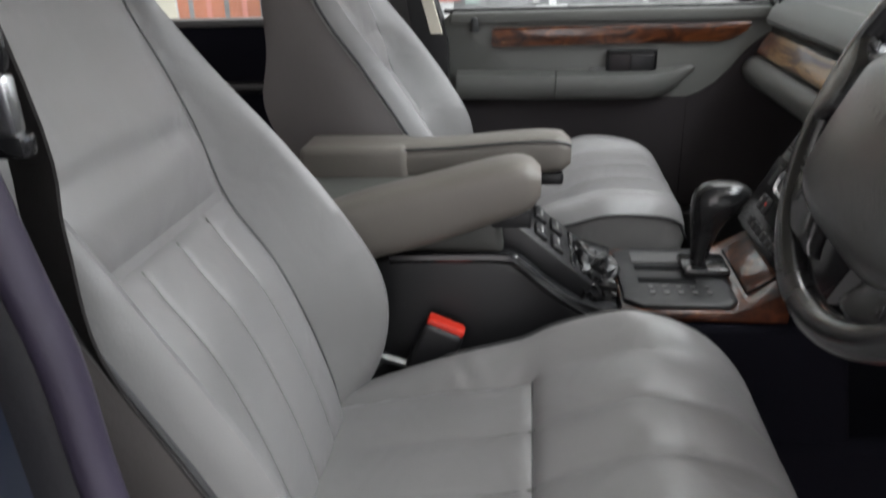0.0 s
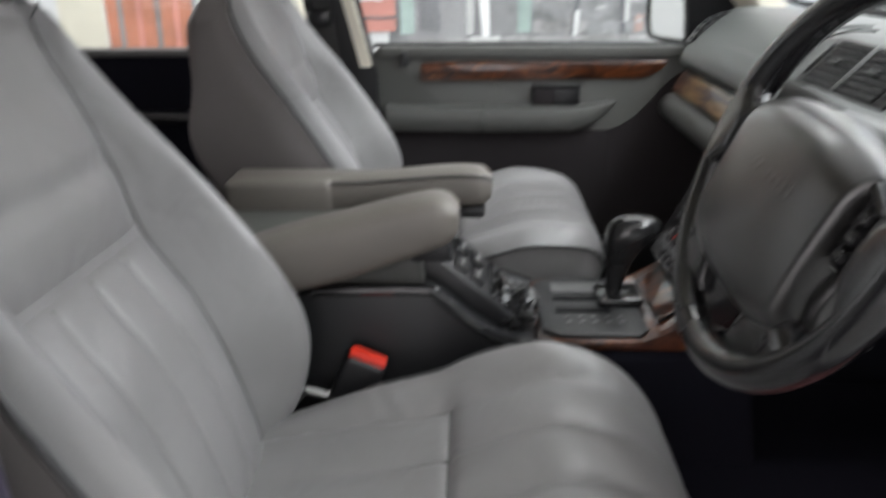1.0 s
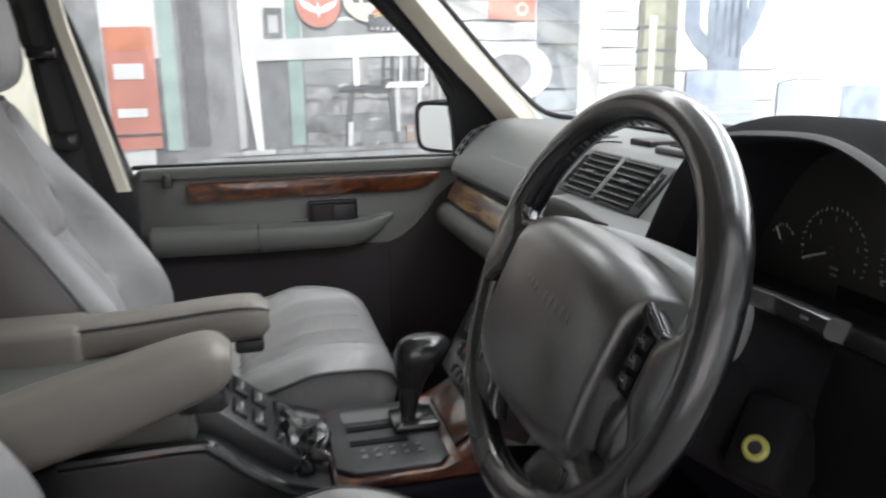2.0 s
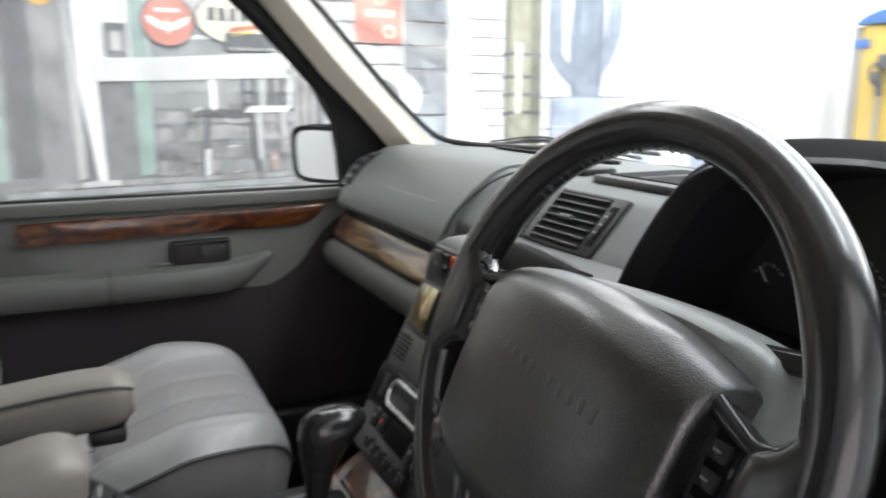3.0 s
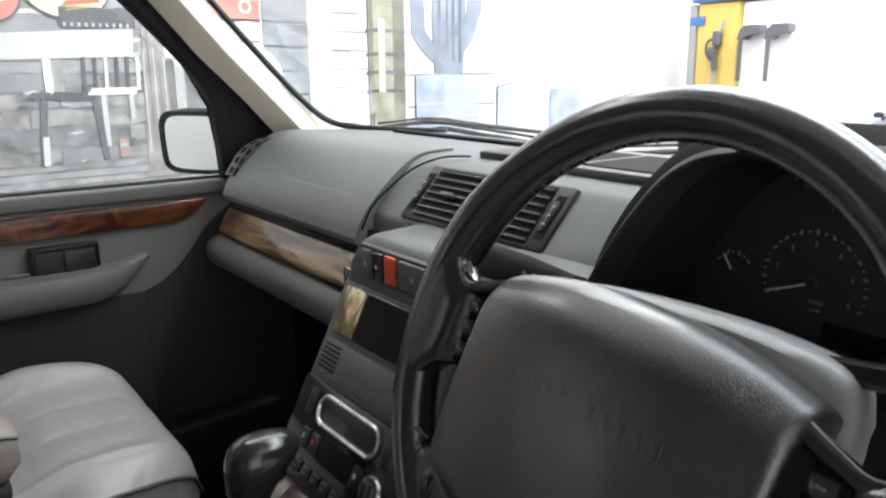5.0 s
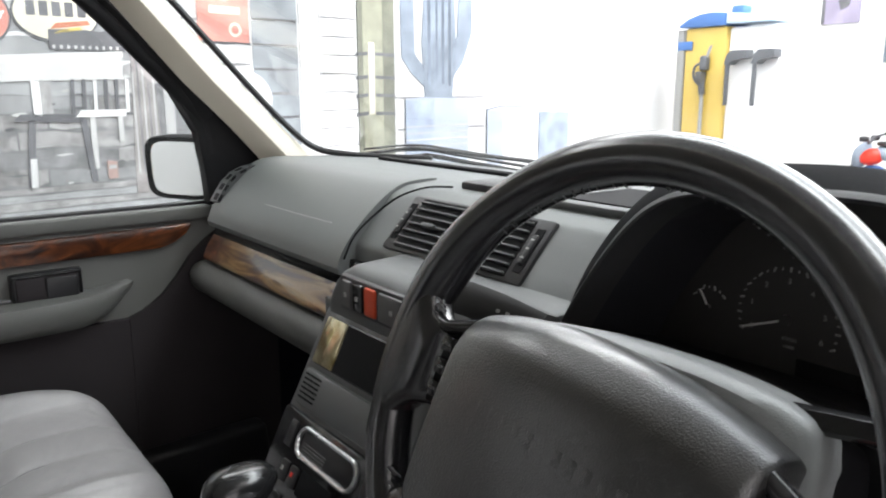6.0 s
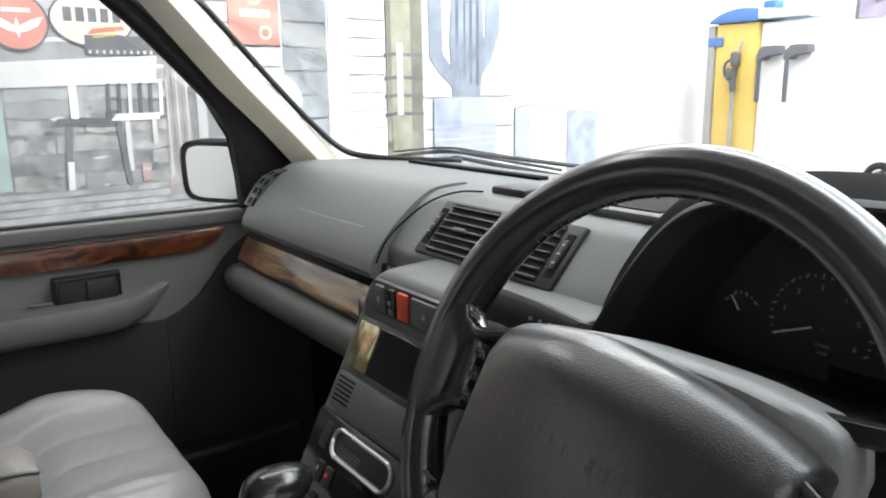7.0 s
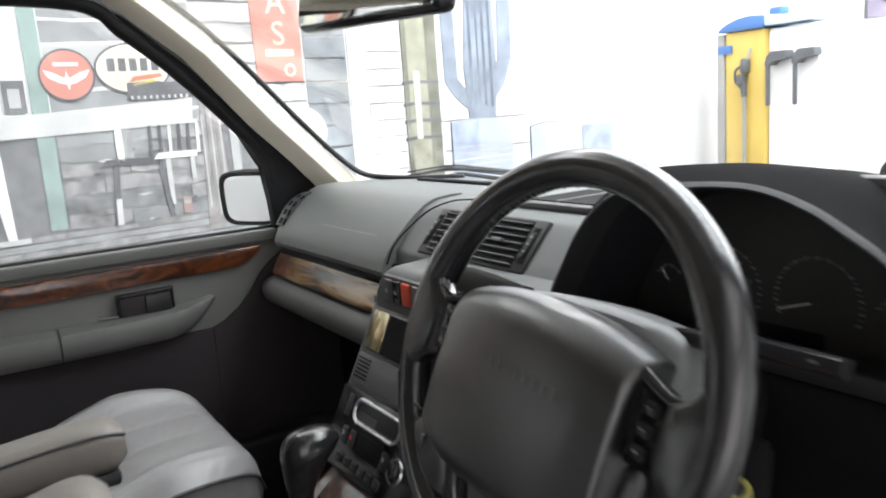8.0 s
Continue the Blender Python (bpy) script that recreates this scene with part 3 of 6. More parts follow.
HALF = [(0.74, 0.19), (0.80, 0.215), (0.90, 0.238), (1.05, 0.238), (1.20, 0.215), (1.28, 0.196), (1.31, 0.180), (1.328, 0.158), (1.338, 0.128)]
INS = 0.140


def seat(name, label, yc, dx, dxc, FRONT, fall=0.055):
    """A front seat: shell with bolsters, padded centre panels, head restraint, cushion with flutes. dx, dxc shift backrest and cushion."""
    root = thing(name, label, "car seat", (0.7, yc, 0.5), group="front seats")

    def back_point(y, z):
        h = lerp(z, HALF)
        a = abs(y) / h
        w = sstep(INS / h * 0.96, min(0.86, INS / h + 0.26), a)
        x = lerp(z, INSERT) * (1 - w) + lerp(z, BOLSTER) * w
        crease = 0.006 * math.exp(-((abs(y) - INS) / 0.006) ** 2)
        x -= lerp(z, [(1.20, 0.11), (1.26, 0.095), (1.31, 0.060), (1.34, 0.020)]) * max(0, (a - 0.80) / 0.20) ** 2.4 + crease
        return x + dx

    def ring(z):
        h = lerp(z, HALF)
        pts = [(back_point(h * (-1 + 2 * k / 64), z), yc + h * (-1 + 2 * k / 64), z) for k in range(65)]
        xb = lerp(z, INSERT) + dx - lerp(z, [(0.74, 0.15), (1.1, 0.15), (1.2, 0.110), (1.26, 0.088), (1.30, 0.066), (1.322, 0.040), (1.338, 0.008)])
        for k in range(13):
            q = 1 - 2 * k / 12
            pts.append((xb - 0.025 * (1 - q * q), yc + h * 0.97 * q, z - 0.02))
        return pts

    top = ring(1.338)
    cx = sum(p[0] for p in top) / len(top)
    caps = [[(cx + (p[0] - cx) * s, yc + (p[1] - yc) * s, z) for p in top] for s, z in ((0.8, 1.3415), (0.45, 1.343))]
    shell = part("backrest", loft([ring(0.74 + 0.598 * k / 56) for k in range(57)] + caps), GREY_HIDE, root)
    # the outer side of the backrest, behind the piping: taupe hide, darkened to paint in shade
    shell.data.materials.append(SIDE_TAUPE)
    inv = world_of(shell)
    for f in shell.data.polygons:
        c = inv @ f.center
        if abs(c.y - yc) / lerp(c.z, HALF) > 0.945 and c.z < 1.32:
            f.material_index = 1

    def panel(nm, z0, z1, flutes, puff, tilt=0.0):
        """A padded centre panel between two cross seams, with lengthwise flutes."""
        def fn(u, v):
            y = -INS + 0.002 + (2 * INS - 0.004) * u
            z = z0 + (z1 - z0) * v + tilt * (u - 0.5)
            edge = min(1, (1 - abs(2 * u - 1) ** 8)) * (1 - abs(2 * v - 1) ** (40 if flutes else 7))
            f = (abs(math.sin(math.pi * flutes * u)) ** 0.30) if flutes else 1.0
            fold = 0.0 if flutes else 0.0055 * math.exp(-((z - 1.168 - tilt * (u - 0.5)) / 0.014) ** 2)
            return (back_point(0.0, z) - 0.002 + puff * edge * (0.72 + 0.28 * f) - fold, yc + y, z)
        pan = part(nm, sheet(fn, 64, 28, 0.012, (-1, 0, -0.3)), GREY_HIDE, shell)
        for k in range(1, flutes):
            part("stitched_seam", tube([fn(k / flutes, 0.01 + 0.975 * j / 24) for j in range(25)], 0.0007, 5), GREY_HIDE_SHADE_SEAM, pan)
        return pan

    panel("fluted_panel", 0.795, 1.086, 4, 0.012, -0.006)
    panel("upper_panel", 1.090, 1.322, 0, 0.012, -0.006)
    for s in (-1, 1):
        part("seam", tube([(back_point(s * INS, z) + 0.0035, yc + s * INS, z) for z in [0.80 + 0.525 * k / 40 for k in range(41)]], 0.0009, 5), PIPING, shell)
        rim_line = [(back_point(s * lerp(z, HALF) * 0.93, z) + 0.0015, yc + s * lerp(z, HALF) * 0.935, z) for z in [0.78 + 0.545 * k / 30 for k in range(31)]]
        part("piping", tube(rim_line, 0.0026, 6), PIPING, shell, "dark piped seam")
    part("back_shell", box((0.40 + dx, yc - 0.17, 0.60), (0.50 + dx, yc + 0.17, 0.80), 0.03, 3), BLACK_PLASTIC, root)
    # head restraint on two posts
    hx, hz = 0.372 + dx, 1.452
    rings = []
    for k in range(25):
        q = -1 + 2 * k / 24
        s = max(0.04, (1 - abs(q) ** 3.4)) ** 0.42
        rg = []
        for a in [2 * math.pi * j / 28 for j in range(28)]:
            c, d = math.cos(a), math.sin(a)
            rg.append((hx + (0.088 if c > 0 else 0.07) * s * math.copysign(abs(c) ** 0.75, c) - 0.02 * d, yc + 0.135 * q, hz + 0.112 * s * math.copysign(abs(d) ** 0.7, d)))
        rings.append(rg)
    head = part("headrest", loft(rings), GREY_HIDE, root)
    for k in (6, 18):
        part("seam", tube(rings[k], 0.0013, 5, closed=True), PIPING, head)
    for sy in (-0.06, 0.06):
        part("headrest_post", tube([(0.33 + dx, yc + sy, 1.30), (0.37 + dx, yc + sy, 1.42)], 0.006), CHROME, root)

    # cushion: flutes run fore and aft, a cross seam divides the rear from the raised front roll
    def cush(fx, y, hw):
        a = abs(y) / hw
        base = lerp(fx, [(0.56, 0.80), (0.62, 0.808), (0.72, 0.825), (0.815, 0.842), (0.85, 0.860), (0.90, 0.880)] + FRONT)
        up = lerp(fx, [(0.56, 0.0), (0.66, 0.014), (0.76, 0.026), (0.84, 0.030), (0.95, 0.022), (1.04, 0.014), (1.10, 0.0)])
        flute = lerp(fx, [(0.80, 0.0058), (0.88, 0.0070), (1.0, 0.0072), (1.10, 0.005)]) * (1.0 if fall > 0.05 else 0.55) * abs(math.sin(math.pi * (y + 0.5 * 0.092) / 0.092)) ** 0.4 if a < 0.80 else 0.0
        seam = -0.007 * math.exp(-((fx - 0.830) / 0.006) ** 2) if abs(y) < INS else 0.0
        edge = -0.007 * math.exp(-((abs(y) - INS) / 0.006) ** 2) if fx < 0.83 else 0.0
        pucker = 0.0024 * math.sin(2 * math.pi * (fx + 0.7 * y) / 0.032) * math.exp(-((fx - 0.745) / 0.035) ** 2 - ((abs(y) - 0.158) / 0.026) ** 2)
        return base + pucker + up * sstep(0.5, 0.78, a) + flute * sstep(0.6, 0.7, fx) + seam + edge - fall * max(0, (a - 0.80) / 0.20) ** 2.4

    rings = []
    for k in range(73):
        fx = 0.56 + 0.54 * k / 72
        x = fx + dxc
        hw = lerp(fx, [(0.56, 0.20), (0.7, 0.228), (0.9, 0.24), (0.98, 0.234), (1.05, 0.215), (1.09, 0.185), (1.10, 0.165)])
        pts = [(x, yc + hw * (-1 + 2 * j / 72), cush(fx, hw * (-1 + 2 * j / 72), hw)) for j in range(73)]
        zb = min(pts[0][2] - 0.012, lerp(fx, [(0.56, 0.74), (0.9, 0.775), (1.04, 0.78), (1.10, 0.772)]))
        pts += [(x - 0.012, yc + hw * 0.97, zb), (x - 0.02, yc + hw * 0.6, zb - 0.004), (x - 0.02, yc - hw * 0.6, zb - 0.004), (x - 0.012, yc - hw * 0.97, zb)]
        rings.append(pts)
    cushion = part("seat_cushion", loft(rings), GREY_HIDE, root)

    width = [(0.56, 0.20), (0.7, 0.228), (0.9, 0.24), (0.98, 0.234), (1.05, 0.215), (1.09, 0.185), (1.10, 0.165)]
    for y in (-0.138, -0.046, 0.046, 0.138):
        part("stitched_seam", tube([(fx + dxc, yc + y, cush(fx, y, lerp(fx, width)) + 0.0004) for fx in [0.66 + 0.41 * j / 40 for j in range(41)]], 0.0008, 5), GREY_HIDE_SHADE_SEAM, cushion)
    part("cross_seam", tube([(0.830 + dxc, yc + y, cush(0.830, y, 0.236) + 0.0006) for y in [-INS * 0.97 + 1.94 * INS * j / 60 for j in range(61)]], 0.0010, 5), PIPING, cushion)

    def outline(drop, grow):
        loop = []
        for s in (1, -1):
            rng = range(0, 31) if s == 1 else range(30, -1, -1)
            for k in rng:
                fx = 0.60 + 0.50 * k / 30
                hw = lerp(fx, [(0.56, 0.20), (0.7, 0.228), (0.9, 0.24), (0.98, 0.234), (1.05, 0.215), (1.09, 0.185), (1.10, 0.165)])
                loop.append((fx + dxc + (grow if k > 27 else 0), yc + s * (hw + grow), cush(fx, hw * 0.985, hw) + drop))
        return loop

    part("piping", tube(outline(-0.006, 0.001), 0.0028, 6), PIPING, cushion, "dark piped seam")
    if fall > 0.05:
        crest = [(fx, 0.845 * lerp(fx, width), lerp(fx, width)) for fx in [0.72 + 0.36 * k / 36 for k in range(37)]]
        part("piping", tube([(fx + dxc, yc + y, cush(fx, y, hw) + 0.0012) for fx, y, hw in crest], 0.0022, 6), PIPING, cushion, "dark piped seam on the bolster")
    # skirt below the piping: the seat's hide with its shade painted in
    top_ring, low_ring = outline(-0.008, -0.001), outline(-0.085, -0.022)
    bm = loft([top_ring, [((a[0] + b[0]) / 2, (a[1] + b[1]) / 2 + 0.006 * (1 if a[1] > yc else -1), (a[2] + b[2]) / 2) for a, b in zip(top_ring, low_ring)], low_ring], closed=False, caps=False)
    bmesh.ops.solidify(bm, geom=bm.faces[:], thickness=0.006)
    part("skirt", bm, GREY_HIDE_SHADE_SEAM, cushion, "grey leather cushion skirt, shade in its darker colour")
    part("seat_base", box((0.58 + dxc, yc - 0.19, 0.52), (0.98 + dxc, yc + 0.19, 0.765), 0.02), BLACK_PLASTIC, root, "black plastic seat base")
    return root


driver_seat = seat("driver_seat", "grey leather driver seat with fluted panels, upright", -0.39, 0.0, 0.0, [(0.95, 0.893), (1.02, 0.880), (1.065, 0.852), (1.09, 0.818), (1.10, 0.785)])
passenger_seat = seat("passenger_seat", "grey leather passenger seat with fluted cushion beside the console", 0.43, 0.05, 0.002, [(0.95, 0.898), (1.03, 0.899), (1.07, 0.892), (1.09, 0.876), (1.10, 0.852)], 0.024)
part("skirt_panel", box((0.62, 0.215, 0.72), (0.99, 0.235, 0.80), 0.01), GREY_HIDE, passenger_seat, "pale grey plastic valance")


def armrest(root, y0, y1, keys, piped):
    """A padded folding armrest: keys of (x, top, bottom), front end rounded, with a piped edge."""
    rings, edge = [], []
    n = 32
    x0, x1 = keys[0][0], keys[-1][0]
    for k in range(n + 1):
        x = x0 + (x1 - x0) * k / n
        zt, zb = lerp(x, [(p[0], p[1]) for p in keys]), lerp(x, [(p[0], p[2]) for p in keys])
        r = 0.024
        q = max(0.0, (x - (x1 - r)) / r)
        s = math.sqrt(max(0.0, 1 - q * q)) if q > 0 else 1.0
        s = max(s, 0.12)
        zc, hz, hy = (zt + zb) / 2, (zt - zb) / 2 * (0.55 + 0.45 * s), (y1 - y0) / 2 * (0.6 + 0.4 * s)
        rings.append([(x, (y0 + y1) / 2 + hy * math.copysign(abs(math.cos(a)) ** 0.62, math.cos(a)), zc + hz * math.copysign(abs(math.sin(a)) ** 0.62, math.sin(a))) for a in [2 * math.pi * j / 32 for j in range(32)]])
        edge.append((x, (y0 + y1) / 2 - hy * 0.93, zc + hz * 0.80))
    pad = part("armrest", loft(rings), TAUPE_HIDE, root, "taupe leather armrest folded down")
    if piped:
        part("piping", tube(edge, 0.002, 6), PIPING, pad)
    return pad


armrest(driver_seat, -0.155, -0.075, [(0.50, 1.00, 0.90), (0.60, 1.036, 0.945), (0.70, 1.062, 0.975), (0.80, 1.086, 1.012), (0.838, 1.082, 1.028)], False)
armrest(passenger_seat, 0.075, 0.155, [(0.50, 1.043, 0.965), (0.60, 1.046, 0.98), (0.70, 1.049, 1.0), (0.83, 1.060, 0.998), (0.886, 1.058, 1.002)], True)
part("hinge_block", box((0.775, -0.13, 0.995), (0.828, -0.085, 1.022), 0.006), BLACK_PLASTIC, driver_seat, "black armrest height wheel")
part("hinge_block", box((0.835, 0.085, 0.982), (0.876, 0.13, 1.002), 0.006), BLACK_PLASTIC, passenger_seat, "black armrest height wheel")
part("armrest_root", box((0.47, 0.07, 0.972), (0.64, 0.16, 1.046), 0.012, 3), TAUPE_HIDE, passenger_seat, "taupe rear end of the armrest")

# seat belt of the driver, hanging in front of the pillar, and its buckle
belt = thing("seat_belt", "black webbing seat belt hanging by the driver seat", "seat belt", (0.54, -0.63, 1.2))
rows = [(0.465, -0.645, 1.60, 0.018), (0.524, -0.622, 1.28, 0.016), (0.529, -0.622, 1.185, 0.014), (0.546, -0.628, 1.105, 0.005), (0.592, -0.634, 1.02, 0.003), (0.645, -0.640, 0.93, 0.003)]
part("webbing", loft([[(x - w, y, z), (x + w, y - 0.006, z), (x + w + 0.001, y - 0.004, z), (x - w + 0.001, y + 0.002, z)] for x, y, z, w in [tuple(lerp(t, [(k, r[c]) for k, r in enumerate(rows)]) for c in range(4)) for t in [5 * j / 30 for j in range(31)]]]), BELT, belt)
part("tongue", box((0.527, -0.652, 1.252), (0.547, -0.640, 1.286), 0.004), SILVER, belt, "silver belt tongue")
part("tongue_cover", box((0.515, -0.654, 1.284), (0.545, -0.634, 1.312), 0.008), SATIN_BLACK, belt, "black plastic tongue cover")
part("tongue_end", box((0.525, -0.654, 1.240), (0.550, -0.638, 1.254), 0.004), SATIN_BLACK, belt)

buckle = thing("seat_belt_buckle", "black seat belt buckle with a red release button", "seat belt buckle", (0.70, -0.15, 0.80))
bk = Matrix.Translation((0.705, -0.152, 0.845)) @ pose(0, 0, 0, 0, 24, 0)
part("housing", box((-0.026, -0.016, -0.055), (0.030, 0.018, 0.024), 0.008, 3, m=bk), BLACK_PLASTIC, buckle)
part("release_button", box((-0.024, -0.011, 0.020), (0.028, 0.012, 0.031), 0.004, 2, m=bk), RED_PLASTIC, buckle, "bright red release button")
part("stalk", tube([(0.68, -0.15, 0.80), (0.63, -0.15, 0.815), (0.60, -0.15, 0.78)], 0.007, 6), SILVER, buckle)

mat = thing("floor_mat", "faded red floor mat in the driver footwell", "floor mat", (1.25, -0.38, 0.50))
part("carpet", prism([(-0.62, 0.50), (-0.62, 0.512), (-0.26, 0.513), (-0.21, 0.530), (-0.184, 0.568), (-0.177, 0.566), (-0.196, 0.522), (-0.23, 0.502)], "x", 1.04, 1.52, 0.002), MAT_RED, mat, "faded red carpet")
part("edging", tube([(1.04, -0.62, 0.508), (1.52, -0.62, 0.508), (1.52, -0.24, 0.510), (1.04, -0.24, 0.510)], 0.006, 6, closed=True), BELT, mat, "black bound edge")
part("binding", tube([(1.04, -0.180, 0.568), (1.52, -0.180, 0.568)], 0.006, 8), PLAIN_GREY, mat, "pale grey bound edge")

# ---------------------------------------------------------------- centre console
console = thing("centre_console", "black centre console with walnut surround and switch panel", "console", (0.9, 0, 0.5))
part("console_body", prism([(0.45, 0.52), (0.45, 0.945), (0.785, 0.950), (0.812, 0.940), (0.85, 0.906), (0.90, 0.872), (0.95, 0.856), (0.97, 0.855), (0.90, 0.52)], "y", -0.118, 0.118, 0.012, 3), BLACK_PLASTIC, console)
part("console_front", prism([(0.93, 0.52), (0.955, 0.853), (1.24, 0.856), (1.30, 0.52)], "y", -0.114, 0.114, 0.012, 3), CARPET, console, "black carpeted front of the console")
part("edge_rail", tube(smooth_path([(0.64, -0.112, 0.945), (0.785, -0.112, 0.948), (0.812, -0.112, 0.938), (0.85, -0.112, 0.905), (0.895, -0.112, 0.874), (0.95, -0.112, 0.858)], 30), 0.008, 8), SATIN_BLACK, console)
part("box_lid", prism([(0.45, 0.945), (0.45, 1.0), (0.70, 1.0), (0.785, 1.002), (0.792, 0.945)], "y", -0.098, 0.098, 0.010, 3), DOOR_GREY, console, "grey padded lid")
# sloping switch panel ahead of the lid
SP = Matrix.Translation((0.796, 0, 0.990)) @ pose(0, 0, 0, 0, 40, 0)
panel_sw = part("switch_panel", box((0.0, -0.075, -0.05), (0.155, 0.075, 0.0), 0.006, 2, m=SP), BLACK_PLASTIC, console, "dark grey window switch panel")
for i in range(3):
    for j in (-1, 1):
        x = 0.016 + 0.030 * i
        part("window_switch", box((x, j * 0.032 - 0.022, -0.002), (x + 0.022, j * 0.032 + 0.022, 0.006), 0.003, 2, m=SP), BLACK_PLASTIC, panel_sw)
        part("switch_mark", box((x + 0.009, j * 0.032 - 0.012, 0.0055), (x + 0.012, j * 0.032 + 0.012, 0.0066), 0, 1, m=SP), DIM_MARK, panel_sw)
for i in range(2):
    part("panel_slot", box((0.112 + 0.018 * i, -0.06, -0.002), (0.122 + 0.018 * i, 0.06, 0.003), 0.002, 1, m=SP), SATIN_BLACK, panel_sw)

# crumpled handbrake gaiter
gaiter = bmesh.new()
bmesh.ops.create_icosphere(gaiter, subdivisions=4, radius=1.0)
for v in gaiter.verts:
    d = v.co.normalized()
    k = 1 + 0.85 * (abs(noise.noise(d * 2.4)) - 0.2) + 0.10 * noise.noise(d * 5.0)
    v.co = Vector((0.910 + 0.040 * d.x * k, -0.012 + 0.055 * d.y * k, 0.880 + 0.034 * d.z * k - 0.25 * d.x * 0.04))
brake = thing("handbrake", "crumpled black leather handbrake gaiter on the console", "handbrake", (0.91, -0.01, 0.85))
part("gaiter", gaiter, GAITER, brake, "crumpled black leather gaiter")
part("lever", tube([(0.90, -0.02, 0.87), (0.86, -0.02, 0.905)], 0.011, 10), SATIN_BLACK, brake)

part("wood_surround", prism([(0.950, 0.856), (0.950, 0.870), (1.092, 0.871), (1.115, 0.875), (1.165, 0.911), (1.165, 0.856)], "y", -0.108, 0.108, 0.004), WALNUT, console, "glossy walnut surround")
plate = part("selector_plate", prism([(0.954, -0.080), (0.978, -0.099), (1.09, -0.099), (1.106, -0.08), (1.108, 0.08), (1.094, 0.099), (0.978, 0.099), (0.954, 0.080)], "z", 0.866, 0.877, 0.004), BLACK_PLASTIC, console, "black gear selector plate")
part("gate_slot", box((0.980, 0.012, 0.872), (1.075, 0.026, 0.8785)), DEEP_BLACK, plate)
part("gate_slot", box((0.980, -0.030, 0.872), (1.06, -0.016, 0.8785)), DEEP_BLACK, plate)
part("gate_cover", box((0.978, 0.038, 0.874), (1.09, 0.075, 0.8795), 0.002), LINT_GREY, plate)
for i in range(5):
    part("gear_mark", box((0.992 + 0.019 * i, -0.066, 0.876), (0.999 + 0.019 * i, -0.058, 0.8785)), LINT_GREY, plate)
    part("gear_mark", box((0.992 + 0.019 * i, -0.048, 0.876), (0.998 + 0.019 * i, -0.042, 0.8785)), LINT_GREY, plate)
AL = Matrix.Translation((1.117, 0, 0.8785)) @ pose(0, 0, 0, 0, -36, 0)
part("ashtray_lid", box((0.004, -0.066, -0.004), (0.050, 0.080, 0.004), 0.003, 2, m=AL), WALNUT, console, "polished walnut ashtray lid")
part("ashtray_gap", box((0.0015, -0.0685, -0.004), (0.0525, 0.0825, 0.0012), 0.001, 1, m=AL), DEEP_BLACK, console)

# ---------------------------------------------------------------- gear lever
lever = thing("gear_lever", "black automatic gear lever with glossy rounded knob", "gear lever", (1.08, 0.02, 0.87))
def lever_ring(z, back, front, ry, tilt=0.0):
    """A rounded section of the lever between its back and front edges."""
    c, r = (back + front) / 2, (front - back) / 2
    return [(c + r * math.copysign(abs(math.cos(a)) ** 0.85, math.cos(a)), 0.02 + ry * math.copysign(abs(math.sin(a)) ** 0.9, math.sin(a)), z + tilt * math.cos(a)) for a in [2 * math.pi * j / 28 for j in range(28)]]


part("shaft", loft([lever_ring(*q) for q in ((0.870, 1.060, 1.078, 0.010), (0.890, 1.059, 1.081, 0.011), (0.908, 1.058, 1.086, 0.012), (0.926, 1.0575, 1.091, 0.014), (0.940, 1.057, 1.096, 0.016))]), SATIN_BLACK, lever)
part("knob", loft([lever_ring(*q) for q in ((0.938, 1.0565, 1.096, 0.0165, 0.002), (0.944, 1.0555, 1.100, 0.0180, 0.003), (0.956, 1.0545, 1.108, 0.0215, 0.005), (0.968, 1.0535, 1.118, 0.0250, 0.006), (0.980, 1.0530, 1.128, 0.0275, 0.005), (0.990, 1.0540, 1.133, 0.0280, 0.003), (0.999, 1.0575, 1.132, 0.0255, 0.001), (1.006, 1.0640, 1.125, 0.0200, 0.0), (1.010, 1.0740, 1.113, 0.0120, 0.0), (1.011, 1.0860, 1.101, 0.0040, 0.0))]), KNOB_BLACK, lever)
part("boot_block", box((1.045, -0.012, 0.876), (1.112, 0.052, 0.89), 0.006), SATIN_BLACK, lever)

# ---------------------------------------------------------------- steering wheel
WC = Vector((1.138, -0.397, 1.185))
WN = Vector((-0.931, -0.0316, 0.364)).normalized()
WU = Vector((0.0339, -0.9994, 0.0)).normalized()
WV = WN.cross(WU).normalized()
TURN = math.radians(-6.0)
RU = (WU * math.cos(TURN) + WV * math.sin(TURN)).normalized()
RV = WN.cross(RU).normalized()


def wp(u, v, h=0.0):
    """A point of the steering column: across, up, towards the driver."""
    return WC + WU * u + WV * v + WN * h


def rp(u, v, h=0.0):
    """The same on the wheel, which is turned a little clockwise."""
    return WC + RU * u + RV * v + WN * h


def wbox(u0, u1, v0, v1, h0, h1, r=0.0, lean=0.0, turned=True):
    m = Matrix.Translation(WC) @ Matrix((RU, RV, WN) if turned else (WU, WV, WN)).transposed().to_4x4()
    return box((u0, v0, h0), (u1, v1, h1), r, 2, m=m @ pose(0, 0, 0, 0, 0, lean))


